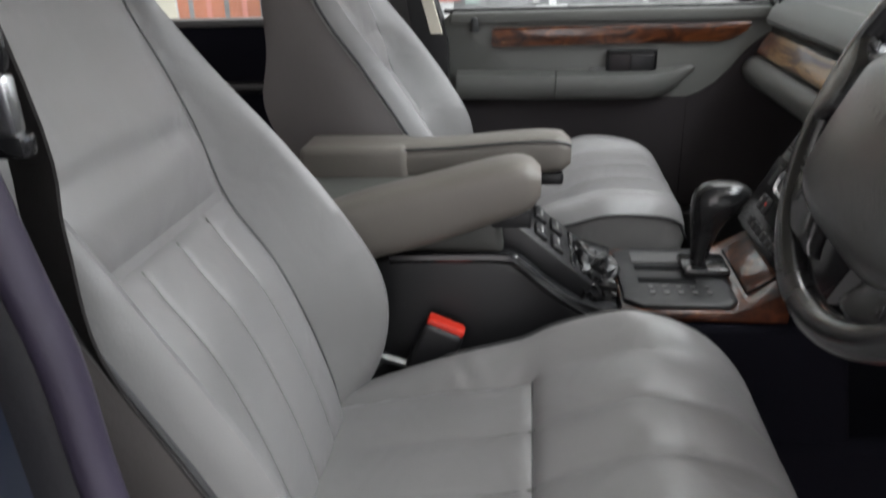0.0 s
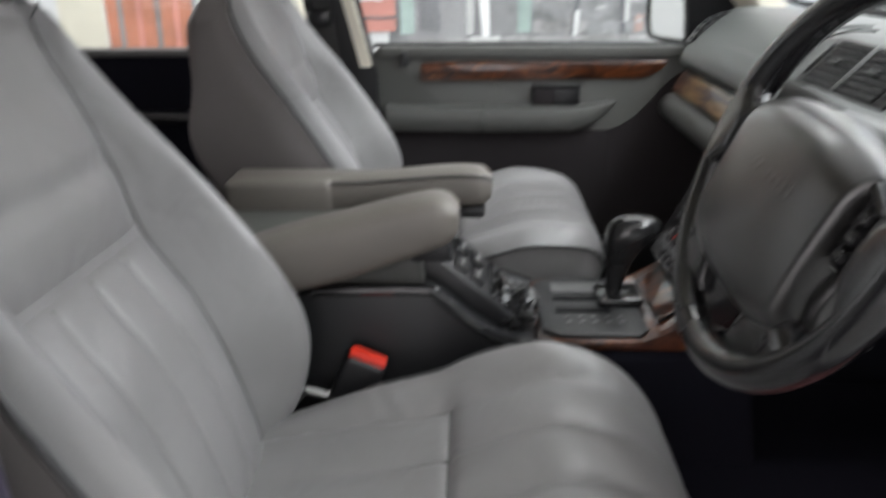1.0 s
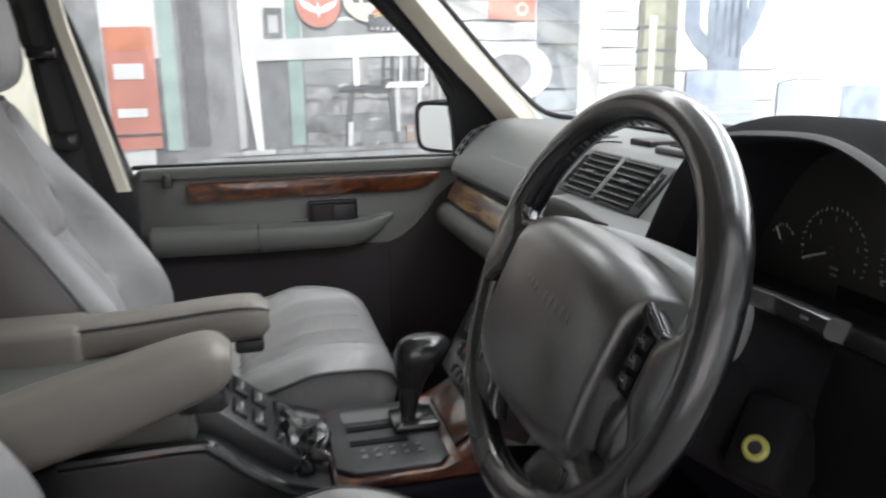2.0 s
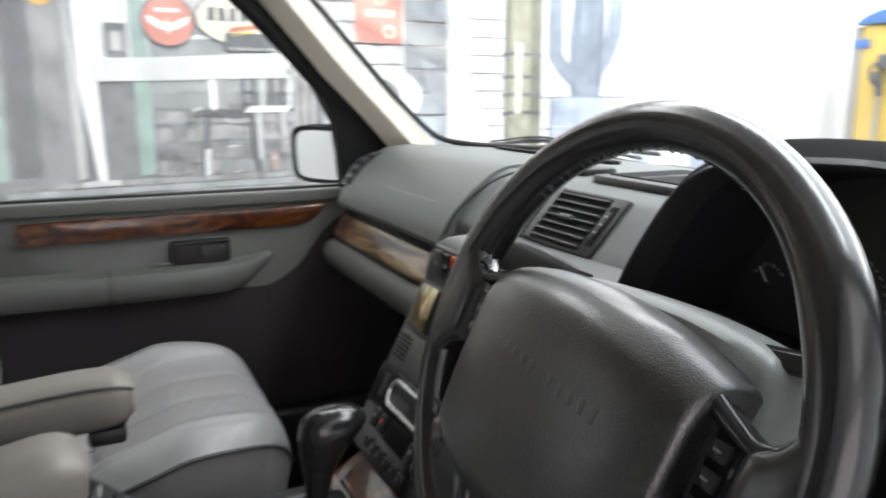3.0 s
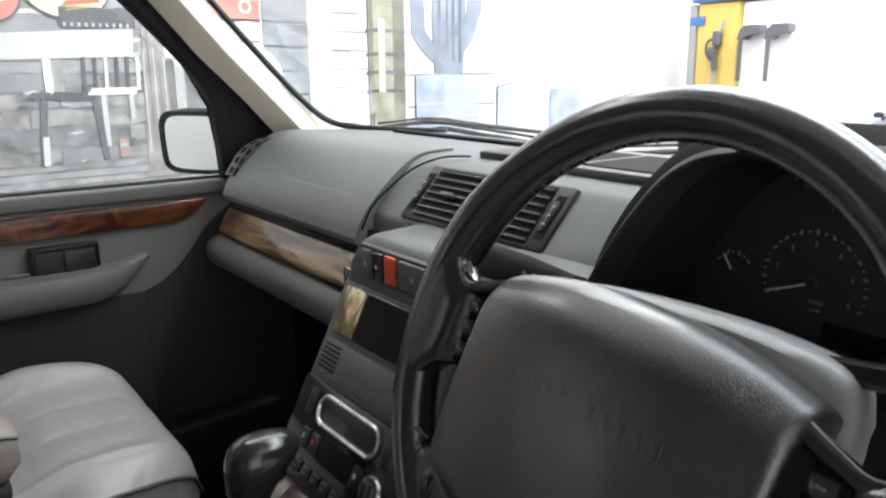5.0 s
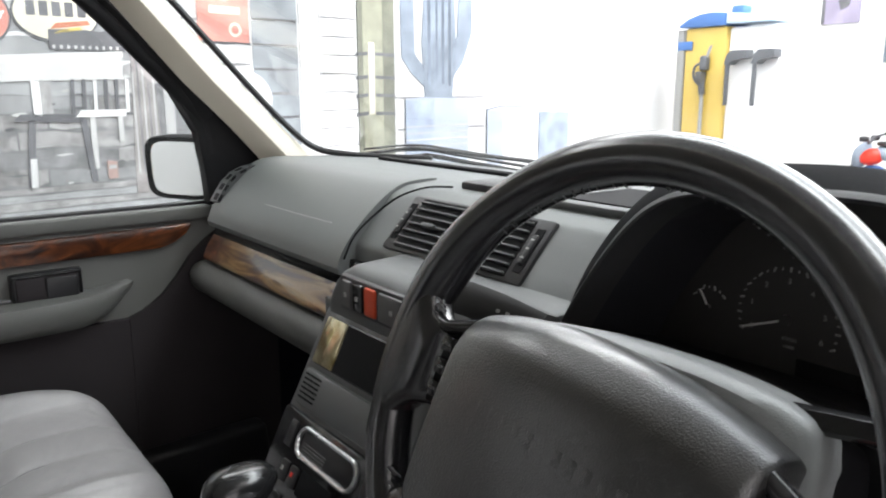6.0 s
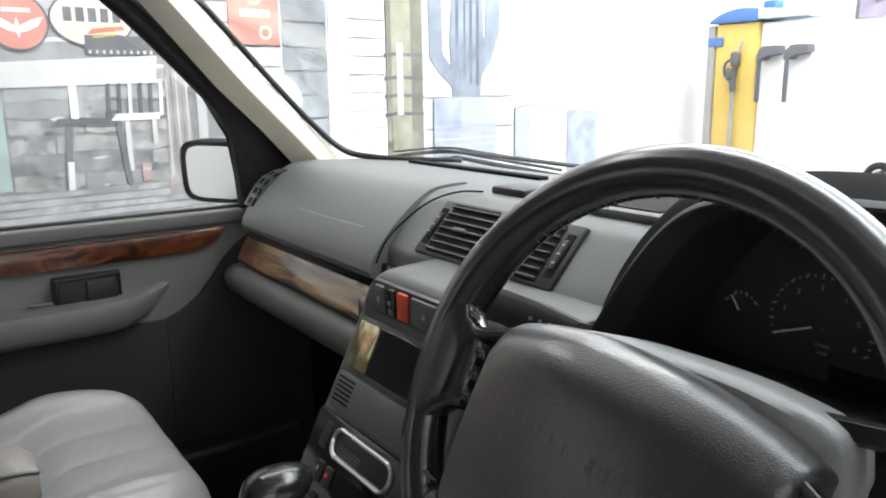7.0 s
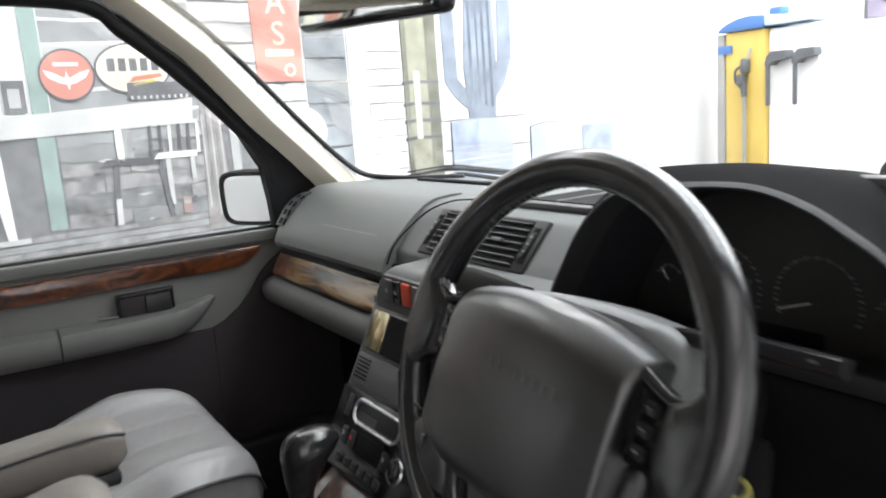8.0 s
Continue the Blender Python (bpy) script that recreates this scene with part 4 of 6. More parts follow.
wheel = thing("steering_wheel", "black leather four-spoke steering wheel with a grained centre pad", "steering wheel", tuple(WC))
random.seed(11)
grip = [0.0164 * (1 + 0.11 * sum(math.exp(-((3.0 * k - c) / 16.0) ** 2) for c in (28, 152))) for k in range(120)]
rim = part("rim", tube([wp(0.1740 * math.cos(2 * math.pi * k / 120), 0.1740 * math.sin(2 * math.pi * k / 120)) for k in range(120)], grip, 20, closed=True), BLACK_HIDE, wheel, "black leather rim")
bm = bmesh.new()
for k in range(46):
    a = math.radians(12 + 122 * k / 45 + random.uniform(-1.3, 1.3))
    c, s = math.cos(a), math.sin(a)
    r = 0.1740 - 0.0158
    tube([wp((r - 0.0006) * c, (r - 0.0006) * s, 0.003), wp((r - 0.001) * math.cos(a + 0.012), (r - 0.001) * math.sin(a + 0.012), -0.003)], random.uniform(0.0003, 0.0008), 4, bm)
tagged(part("stitching", bm, SLAT_GREY, rim, "lacing along the inside of the rim"), kind="stuff")


def pad_face(u):
    """Top, bottom and front of the centre pad at a place across it."""
    a = min(1.0, abs(u) / 0.106)
    return 0.0620 - 0.0150 * a ** 2.6, -0.116 + 0.016 * a ** 4, 0.033 - 0.0085 * a ** 2.6


def pad_section(u, inset=0.0):
    """Outline of the pad across its width: a broad rounded brow above, a nearly flat front, a rounded chin."""
    vt, vb, hf = pad_face(u)
    vt, vb, hf = vt - inset * 0.6, vb + inset * 0.6, hf - inset
    brow, chin = 0.040, 0.030
    pts = [(vt - 0.002, -0.032), (vt, -0.020)]
    for k in range(13):
        q = math.pi / 2 * k / 12
        pts.append((vt - brow + brow * math.cos(q) ** 0.85, -0.012 + (hf + 0.012) * math.sin(q) ** 0.95))
    for k in range(1, 6):
        pts.append((vt - brow + (vb + chin - vt + brow) * k / 6, hf + 0.0012 * math.sin(math.pi * k / 6)))
    for k in range(9):
        q = math.pi / 2 * k / 8
        pts.append((vb + chin - chin * math.sin(q), -0.008 + (hf + 0.008) * math.cos(q)))
    pts.append((vb, -0.032))
    return [rp(u, v, h) for v, h in pts]


PAD_U = [(-0.1068, 0.0075), (-0.1064, 0.0042), (-0.1050, 0.0016), (-0.1025, 0.0)] + [(-0.10 + 0.20 * k / 28, 0.0) for k in range(29)] + [(0.1025, 0.0), (0.1050, 0.0016), (0.1064, 0.0042), (0.1068, 0.0075)]
pad = part("pad", loft([pad_section(u, q) for u, q in PAD_U]), PAD_PLASTIC, wheel, "dark grey grained centre pad")
for k in range(11):
    if k != 5:
        u = -0.058 + 0.0108 * k
        hf = pad_face(u)[2]
        part("emblem_bar", wbox(u, u + 0.0060, -0.008, 0.002, hf - 0.004, hf + 0.0009, 0.0007), PAD_PLASTIC, pad)
for s in (-1, 1):
    # a smooth web that runs into the rim, sunk beside the pad for the buttons
    rings = []
    for u, v0, v1, h in ((0.092, -0.030, 0.043, 0.004), (0.100, -0.030, 0.0405, 0.005), (0.112, -0.030, 0.036, 0.006), (0.124, -0.030, 0.0315, 0.007), (0.1315, -0.031, 0.0295, 0.0080), (0.1355, -0.032, 0.029, 0.0125), (0.140, -0.034, 0.0295, 0.0150), (0.146, -0.038, 0.032, 0.0160), (0.152, -0.045, 0.039, 0.0164), (0.158, -0.055, 0.049, 0.0166), (0.165, -0.066, 0.060, 0.0166), (0.173, -0.078, 0.072, 0.0160)):
        c, hv = (v0 + v1) / 2, (v1 - v0) / 2
        rings.append([rp(s * u, c + hv * math.copysign(abs(math.cos(a)) ** 0.55, math.cos(a)), (h - 0.014) / 2 + (h + 0.014) / 2 * math.copysign(abs(math.sin(a)) ** 0.55, math.sin(a))) for a in [2 * math.pi * j / 40 for j in range(40)]])
    sp = part("spoke", loft(rings), BLACK_HIDE, wheel, "smooth black spoke with buttons")
    part("button_recess", wbox(s * 0.1215 - 0.0092, s * 0.1215 + 0.0092, -0.027, 0.027, 0.003, 0.0078, 0.002), DEEP_BLACK, sp)
    for k in range(3):
        v = 0.0165 - 0.0160 * k
        part("button", wbox(s * 0.1215 - 0.0070, s * 0.1215 + 0.0070, v - 0.0058, v + 0.0058, 0.006, 0.0128, 0.0022), SATIN_BLACK, sp)
        part("button_mark", wbox(s * 0.1215 - 0.0026, s * 0.1215 + 0.0026, v - 0.0007, v + 0.0007, 0.0126, 0.0132), LINT_GREY, sp)
    part("spoke_edge", tube(smooth_path([rp(s * 0.099, 0.0370, 0.004), rp(s * 0.112, 0.0325, 0.0055), rp(s * 0.124, 0.0285, 0.006), rp(s * 0.136, 0.0260, 0.007), rp(s * 0.147, 0.0295, 0.005), rp(s * 0.155, 0.0400, 0.002)], 24), [0.0066 - 0.0028 * k / 23 for k in range(24)], 12), SATIN_BLACK, sp, "glossy rounded upper edge")
    # the lower web, filling the corner between pad and rim
    rings = []
    for v, u0, u1, h in ((-0.078, 0.070, 0.098, 0.002), (-0.083, 0.068, 0.112, 0.006), (-0.090, 0.066, 0.130, 0.0100), (-0.098, 0.062, 0.139, 0.0120), (-0.110, 0.056, 0.133, 0.0125), (-0.124, 0.050, 0.121, 0.0125), (-0.137, 0.044, 0.106, 0.0120), (-0.144, 0.040, 0.097, 0.006)):
        c, hu = (u0 + u1) / 2, (u1 - u0) / 2
        rings.append([rp(s * (c + hu * math.copysign(abs(math.cos(a)) ** 0.55, math.cos(a))), v, (h - 0.014) / 2 + (h + 0.014) / 2 * math.copysign(abs(math.sin(a)) ** 0.55, math.sin(a))) for a in [2 * math.pi * j / 32 for j in range(32)]])
    low = part("spoke", loft(rings), BLACK_HIDE, wheel, "smooth black lower spoke")
    part("button", wbox(s * 0.106 - 0.006, s * 0.106 + 0.006, -0.118, -0.101, 0.008, 0.0150, 0.003), SATIN_BLACK, low, "glossy black button")
    # rounded rear half of the pad showing through the gap between the spokes
    rings = []
    for u, k in ((0.090, 1.0), (0.106, 1.0), (0.112, 0.94), (0.1155, 0.78), (0.117, 0.5)):
        rings.append([rp(s * u, -0.058 + 0.031 * k * math.cos(a), -0.014 + 0.013 * k * math.sin(a)) for a in [2 * math.pi * j / 24 for j in range(24)]])
    part("pad_back", loft(rings), PAD_PLASTIC, pad)
    # loose lacing where the spokes meet the rim
    for u, v in (((0.148, 0.034), (0.133, -0.090)) if s < 0 else ()):
        bm = bmesh.new()
        for k in range(7):
            a, b = random.uniform(-0.004, 0.004), random.uniform(-0.006, 0.006)
            tube([rp(s * (u - 0.004 + a), v + b, 0.006), rp(s * (u + 0.002 + a), v + b + 0.003, 0.0105), rp(s * (u + 0.007 + a), v + b + 0.002, 0.006)], 0.0007, 4, bm)
        tagged(part("lacing", bm, LINT_GREY, rim, "frayed grey lacing at the spoke"), kind="stuff")

column = thing("steering_column", "grey steering column shroud with control stalks", "steering column", (1.25, -0.40, 1.15))


def col_ring(h, w, top, low):
    pts = [(-w * 0.96, low), (-w, low + 0.025), (-w, top - 0.030), (-w * 0.90, top - 0.009), (-w * 0.5, top), (0, top + 0.002), (w * 0.5, top), (w * 0.90, top - 0.009), (w, top - 0.030), (w, low + 0.025), (w * 0.96, low), (w * 0.6, low - 0.012), (-w * 0.6, low - 0.012)]
    return smooth_path([wp(u, v, h) for u, v in pts + pts[:1]], 56)[:-1]


part("upper_shroud", loft([col_ring(-0.022, 0.106, 0.0585, -0.012), col_ring(-0.026, 0.111, 0.063, -0.014), col_ring(-0.034, 0.114, 0.066, -0.014), col_ring(-0.060, 0.111, 0.0675, -0.008), col_ring(-0.085, 0.104, 0.066, 0.0), col_ring(-0.096, 0.098, 0.060, 0.005)]), PAD_GREY, column, "mid grey column cover")
# tube and lower shroud near black: the shadow is in the colour
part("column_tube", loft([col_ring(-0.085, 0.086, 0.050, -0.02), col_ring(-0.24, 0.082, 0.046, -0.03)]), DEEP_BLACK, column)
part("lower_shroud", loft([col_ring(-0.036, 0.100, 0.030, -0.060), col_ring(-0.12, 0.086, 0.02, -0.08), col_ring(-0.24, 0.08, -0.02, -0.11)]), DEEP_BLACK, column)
for s, m in ((-1, 1), (1, 0)):
    st = part("stalk", loft([[wp(s * u, v + a * (0.0135 if m else 0.007), -0.045 + b) for a, b in ((-1, -0.008), (-1, 0.006), (-0.6, 0.010), (0.6, 0.010), (1, 0.006), (1, -0.008))] for u, v in ((0.085, 0.054), (0.13, 0.059), (0.165, 0.061), (0.192 if m else 0.218, 0.060))]), STALK_GREY if m else SATIN_BLACK, column, "dark grey control stalk" if m else "black worn control stalk")
    if m:
        for k in range(3):
            part("stalk_mark", wbox(-0.110 - 0.010 * k, -0.1065 - 0.010 * k, 0.058, 0.0605, -0.0352, -0.0344, turned=False), DIM_MARK, st)
    else:
        part("stalk_mark", wbox(0.198, 0.204, 0.059, 0.061, -0.0352, -0.0344, turned=False), LINT_GREY, st)
ign = Matrix.Translation((1.240, -0.512, 1.090)) @ pose(0, 0, 0, 0, -52, 28)
# dark grey panel, its shadow painted in as near black
part("key_switch_panel", box((-0.026, -0.022, -0.03), (0.045, 0.022, 0.0), 0.006, 2, m=ign), DEEP_BLACK, column, "dark grey ignition panel, painted near black for shade")
ring = [Vector((0.0076 * math.cos(a), 0.0076 * math.sin(a), 0.001)) for a in [2 * math.pi * k / 28 for k in range(28)]]
part("key_ring", tube([ign @ p for p in ring], 0.0032, 8, closed=True), YELLOW_RING, column, "pale yellow ignition ring")
bm = disc((0, 0, 0), "z", 0.0065, 0.003, 20)
bm.transform(ign)
part("key_barrel", bm, DARK_STEEL, column)

# ---------------------------------------------------------------- dashboard
dash = thing("dashboard", "dark grey moulded dashboard with walnut strip and air vents", "dashboard", (1.4, 0, 1.1))
TOP = [(1.336, 1.186), (1.356, 1.208), (1.380, 1.234), (1.396, 1.249), (1.42, 1.258), (1.48, 1.262), (1.68, 1.256)]
part("dash_body", prism(TOP + [(1.68, 0.95), (1.46, 0.95), (1.40, 1.03), (1.355, 1.07), (1.335, 1.13)], "y", -0.225, 0.660, 0.006, 3), DASH_GREY, dash)
# black plastic made deeper black to paint in the shadow here
part("dash_body", prism([(1.345, 1.150), (1.42, 1.150), (1.68, 1.150), (1.68, 0.90), (1.46, 0.90), (1.34, 1.0), (1.325, 1.10)], "y", -0.700, -0.226, 0.010, 3), DEEP_BLACK, dash, "black lower dash on the driver side, deepened for shade")
part("dash_body", prism([(1.345, 1.150), (1.36, 1.19), (1.42, 1.24), (1.50, 1.255), (1.68, 1.25), (1.68, 1.15)], "y", -0.700, -0.668, 0.008, 3), HOOD_GREY, dash)
part("dash_top", prism([(1.60, 1.160), (1.60, 1.262), (1.68, 1.258), (1.68, 1.16)], "y", -0.70, -0.226, 0.004), HOOD_GREY, dash)
# padded lid in front of the passenger
lid_top = smooth_path([(1.306, 0, 1.156), (1.313, 0, 1.174), (1.328, 0, 1.196), (1.354, 0, 1.222), (1.384, 0, 1.246), (1.412, 0, 1.2600), (1.446, 0, 1.2640), (1.470, 0, 1.2635)], 36)
lid = part("glove_lid", prism([(p.x, p.z) for p in lid_top] + [(1.470, 1.252), (1.42, 1.22), (1.345, 1.150), (1.310, 1.147)], "y", 0.186, 0.655), DASH_GREY, dash, "soft grey padded lid")
part("seam", tube(smooth_path([(1.315, 0.182, 1.168), (1.330, 0.180, 1.197), (1.356, 0.174, 1.222), (1.386, 0.158, 1.247), (1.412, 0.13, 1.2605), (1.432, 0.10, 1.2625)], 24), 0.0014, 6), DEEP_BLACK, dash)
# highlight along the lid's crease, painted as a light grey line
part("crease", tube([(1.3372, 0.47, 1.2045), (1.3365, 0.36, 1.204), (1.3372, 0.25, 1.2045)], 0.0012, 6), PLAIN_GREY, lid)
part("recess", prism([(1.326, 1.166), (1.334, 1.166), (1.35, 1.12), (1.322, 1.126)], "y", 0.15, 0.668, 0.002), SATIN_BLACK, dash, "black recess above the walnut")
part("wood_strip", prism([(1.332, 1.1345), (1.3265, 1.1325), (1.3215, 1.1270), (1.3165, 1.1190), (1.3110, 1.1105), (1.3055, 1.1015), (1.3010, 1.0925), (1.2995, 1.0865), (1.3030, 1.0815), (1.34, 1.080), (1.345, 1.134)], "y", 0.165, 0.672, 0.002, 2), STREAKY_WALNUT, dash, "glossy golden-streaked walnut strip")
part("wood_badge", box((1.294, 0.168, 1.090), (1.30, 0.200, 1.118), 0.002), SILVER, dash)
part("knee_pad", prism([(1.302, 1.077), (1.285, 1.068), (1.278, 1.050), (1.286, 1.028), (1.315, 1.006), (1.38, 0.995), (1.44, 1.0), (1.44, 1.079)], "y", 0.116, 0.700, 0.008, 4), DOOR_GREY, dash, "grey padded roll below the walnut")
# side demister grille at the far end
SV = [(1.322, 1.186), (1.333, 1.203), (1.345, 1.220), (1.362, 1.235), (1.385, 1.2445), (1.41, 1.2485)]
part("side_grille", loft([[(x - 0.004, 0.633, z + 0.006), (x - 0.004, 0.668, z + 0.004), (x + 0.01, 0.668, z - 0.006), (x + 0.01, 0.633, z - 0.006)] for x, z in SV]), SLAT_GREY, dash)
for (x0, z0), (x1, z1) in zip(SV, SV[1:]):
    xm, zm = (x0 + x1) / 2, (z0 + z1) / 2
    d = Vector((x1 - x0, 0, z1 - z0)).normalized()
    n = Vector((-d.z, 0, d.x))
    c = Vector((xm - 0.004, 0.650, zm + 0.005)) - n * 0.0004
    part("grille_slot", loft([[tuple(c + Vector((0, y, 0)) + d * a + n * b) for a, b in ((-0.0068, -0.004), (0.0058, -0.004), (0.0058, 0.0008), (-0.0068, 0.0008))] for y in (-0.018, 0.006)]), DEEP_BLACK, dash)

# centre air vents: black frames, slats, thumbwheels
VN = Vector((-0.735, 0, 0.678)).normalized()
VD = Vector((-0.678, 0, -0.735)).normalized()
VO = Vector((1.396, 0, 1.250))


def vbox(y0, y1, s0, s1, h0, h1, r=0.0):
    m = Matrix.Translation(VO) @ Matrix((Vector((0, 1, 0)), VD, VN)).transposed().to_4x4()
    return box((y0, s0, h0), (y1, s1, h1), r, 2, m=m)


vent = part("vent_frame", vbox(-0.128, 0.126, 0.0, 0.082, -0.012, 0.0052, 0.004), BLACK_PLASTIC, dash, "black centre vent frame")
for y0, y1 in ((0.006, 0.100), (-0.102, -0.008)):
    part("vent_well", vbox(y0, y1, 0.005, 0.077, 0.0, 0.0060), DEEP_BLACK, vent)
    for k in range(7):
        s = 0.009 + 0.0105 * k
        part("slat", vbox(y0, y1, s, s + 0.0030, 0.003, 0.0098, 0.0012), SLAT_GREY, vent)
    part("vent_tab", vbox((y0 + y1) / 2 - 0.012, (y0 + y1) / 2 + 0.012, 0.040, 0.046, 0.008, 0.0150, 0.002), STACK_GREY, vent, "small grey vent tab")
for y in (0.113, -0.115):
    part("thumbwheel_slot", vbox(y - 0.006, y + 0.006, 0.014, 0.068, 0.0, 0.0060), DEEP_BLACK, vent)
    tw = part("thumbwheel", vbox(y - 0.004, y + 0.004, 0.022, 0.060, 0.002, 0.0095, 0.003), BLACK_PLASTIC, vent)
    for k in range(3):
        part("thumbwheel_mark", vbox(y - 0.002, y + 0.002, 0.029 + 0.011 * k, 0.0305 + 0.011 * k, 0.0090, 0.0100), DIM_MARK, tw)
part("vent_divider", vbox(-0.008, 0.006, 0.002, 0.080, 0.0, 0.0090, 0.002), STACK_GREY, vent, "grey divider bar")

# tray on top of the dash, and a flat black sensor cover
tray = part("top_tray", box((1.425, -0.195, 1.258), (1.57, -0.010, 1.2685), 0.004), STACK_GREY, dash, "grey open tray")
part("tray_well", box((1.440, -0.180, 1.262), (1.555, -0.026, 1.2700)), DEEP_BLACK, tray)
part("tray_rib", box((1.440, -0.090, 1.262), (1.555, -0.084, 1.2712), 0.001), STACK_GREY, tray)
part("sensor_cover", box((1.445, 0.035, 1.258), (1.50, 0.10, 1.2695), 0.004), BLACK_PLASTIC, dash)
part("demist_slot", box((1.585, 0.16, 1.256), (1.605, 0.52, 1.2640), 0.002), DEEP_BLACK, dash)

# centre stack
stack = part("control_panel", prism([(1.36, 1.134), (1.252, 1.134), (1.222, 1.064), (1.171, 0.966), (1.150, 0.921), (1.165, 0.895), (1.40, 0.86), (1.42, 1.134)], "y", -0.116, 0.116, 0.008, 3), STACK_GREY, dash, "grey centre control panel")
def pod_ring(z, front, y0, y1, r):
    pts = []
    for cx, cy, a0 in ((front + r, y1 - r, 90), (front + r, y0 + r, 180)):
        pts += [(cx + r * math.cos(radians(a0 + 90 * k / 6)), cy + r * math.sin(radians(a0 + 90 * k / 6)), z) for k in range(7)]
    return pts + [(1.40, y0, z), (1.40, y1 + 0.02, z)]


part("pod", loft([pod_ring(*q) for q in ((1.128, 1.2500, -0.222, 0.114, 0.012), (1.150, 1.2485, -0.222, 0.106, 0.014), (1.168, 1.2490, -0.222, 0.095, 0.016), (1.180, 1.2525, -0.222, 0.086, 0.018), (1.1875, 1.2590, -0.221, 0.076, 0.020), (1.191, 1.268, -0.220, 0.064, 0.020), (1.192, 1.280, -0.218, 0.052, 0.018))]), STACK_GREY, stack, "rounded grey switch pod")
part("switch_recess", box((1.2460, -0.072, 1.140), (1.26, 0.072, 1.181), 0.003), BLACK_PLASTIC, stack)
for y0, y1, mt, lab in ((0.044, 0.064, LINT_GREY, ""), (0.020, 0.040, SATIN_BLACK, ""), (-0.006, 0.016, ORANGE_RED, "orange-red hazard switch"), (-0.066, -0.012, LINT_GREY, "wide grey heater switch")):
    sw = part("switch", box((1.2425, y0, 1.145), (1.25, y1, 1.177), 0.003), mt, stack, lab)
    if mt is not ORANGE_RED:
        part("switch_mark", box((1.2418, (y0 + y1) / 2 - 0.0025, 1.158), (1.2428, (y0 + y1) / 2 + 0.0025, 1.163)), DIM_MARK, sw)
ST = Matrix.Translation((1.252, 0, 1.130)) @ pose(0, 0, 0, 0, math.degrees(math.atan2(0.081, 0.164)), 0)


def sbox(y0, y1, s0, s1, h0, h1, r=0.0):
    """A box on the sloping face: across, down the face, out of it."""
    m = ST @ Matrix(((-1, 0, 0, 0), (0, 1, 0, 0), (0, 0, -1, 0), (0, 0, 0, 1)))
    return box((h0, y0, s0), (h1, y1, s1), r, 2, m=m)


part("display_bay", sbox(-0.100, 0.102, 0.006, 0.066, -0.02, 0.0025, 0.004), SATIN_BLACK, stack, "black display bay")
part("display_shade", sbox(-0.096, 0.052, 0.009, 0.063, -0.01, 0.0034), DEEP_BLACK, stack)
part("display", sbox(0.054, 0.099, 0.008, 0.064, 0.0, 0.0040, 0.001), GOLD_REFLECTION, stack, "glossy display with a gold reflection painted in")
strip = part("speaker_strip", sbox(-0.102, 0.104, 0.072, 0.116, -0.02, 0.0045, 0.004), STACK_GREY, stack, "grey trim strip with a grille")
for k in range(6):
    part("grille_slot", sbox(0.062, 0.098, 0.078 + 0.0055 * k, 0.0802 + 0.0055 * k, 0.003, 0.0052), DEEP_BLACK, strip)
lower = part("lower_panel", sbox(-0.1175, 0.1175, 0.122, 0.236, -0.06, 0.0040, 0.004), SATIN_BLACK, stack, "glossy black lower panel")
ov = []
for k in range(36):
    a = 2 * math.pi * k / 36
    c, s = math.cos(a), math.sin(a)
    ov.append((0.046 * (1 if c > 0 else -1) + 0.0155 * c, 0.1465 + 0.0155 * s))
m44 = ST @ Matrix(((-1, 0, 0, 0), (0, 1, 0, 0), (0, 0, -1, 0), (0, 0, 0, 1)))
part("radio_ring", tube([m44 @ Vector((0.006, y, s)) for y, s in ov], 0.0030, 8, closed=True), SILVER, lower, "silver oval radio surround")
part("radio_face", sbox(-0.056, 0.056, 0.133, 0.162, 0.002, 0.0052, 0.002), BLACK_PLASTIC, lower)
for k in range(4):
    part("radio_slot", sbox(0.0, 0.050, 0.147 + 0.0035 * k, 0.1485 + 0.0035 * k, 0.004, 0.0060), LINT_GREY, lower)
for y in (0.082, -0.082):
    part("side_button", sbox(y - 0.008, y + 0.008, 0.132, 0.163, 0.002, 0.0065, 0.003), BLACK_PLASTIC, lower)
part("heater_screen", sbox(-0.030, 0.034, 0.173, 0.201, 0.002, 0.0056, 0.002), DEEP_BLACK, lower)
for k, y in enumerate((0.070, 0.048, -0.044)):
    hb = part("heater_button", sbox(y - 0.008, y + 0.008, 0.175, 0.199, 0.002, 0.0075, 0.003), BLACK_PLASTIC, lower)
    part("button_mark", sbox(y - 0.002, y + 0.002, 0.182, 0.187, 0.0070, 0.0082), RED_PLASTIC if k == 1 else DIM_MARK, hb)
kn = [m44 @ Vector((0.004, -0.072 + 0.015 * math.cos(a), 0.190 + 0.015 * math.sin(a))) for a in [2 * math.pi * k / 24 for k in range(24)]]
part("dial_ring", tube(kn, 0.0030, 6, closed=True), SILVER, lower)
part("dial", sbox(-0.083, -0.061, 0.179, 0.201, 0.0, 0.0120, 0.005), SATIN_BLACK, lower)
for k in range(6):
    part("key", sbox(0.066 - 0.0215 * k - 0.008, 0.066 - 0.0215 * k + 0.008, 0.212, 0.225, 0.002, 0.0075, 0.003), BLACK_PLASTIC, lower)
    part("key_mark", sbox(0.066 - 0.0215 * k - 0.003, 0.066 - 0.0215 * k + 0.003, 0.2175, 0.2195, 0.0070, 0.0080), LINT_GREY, lower)

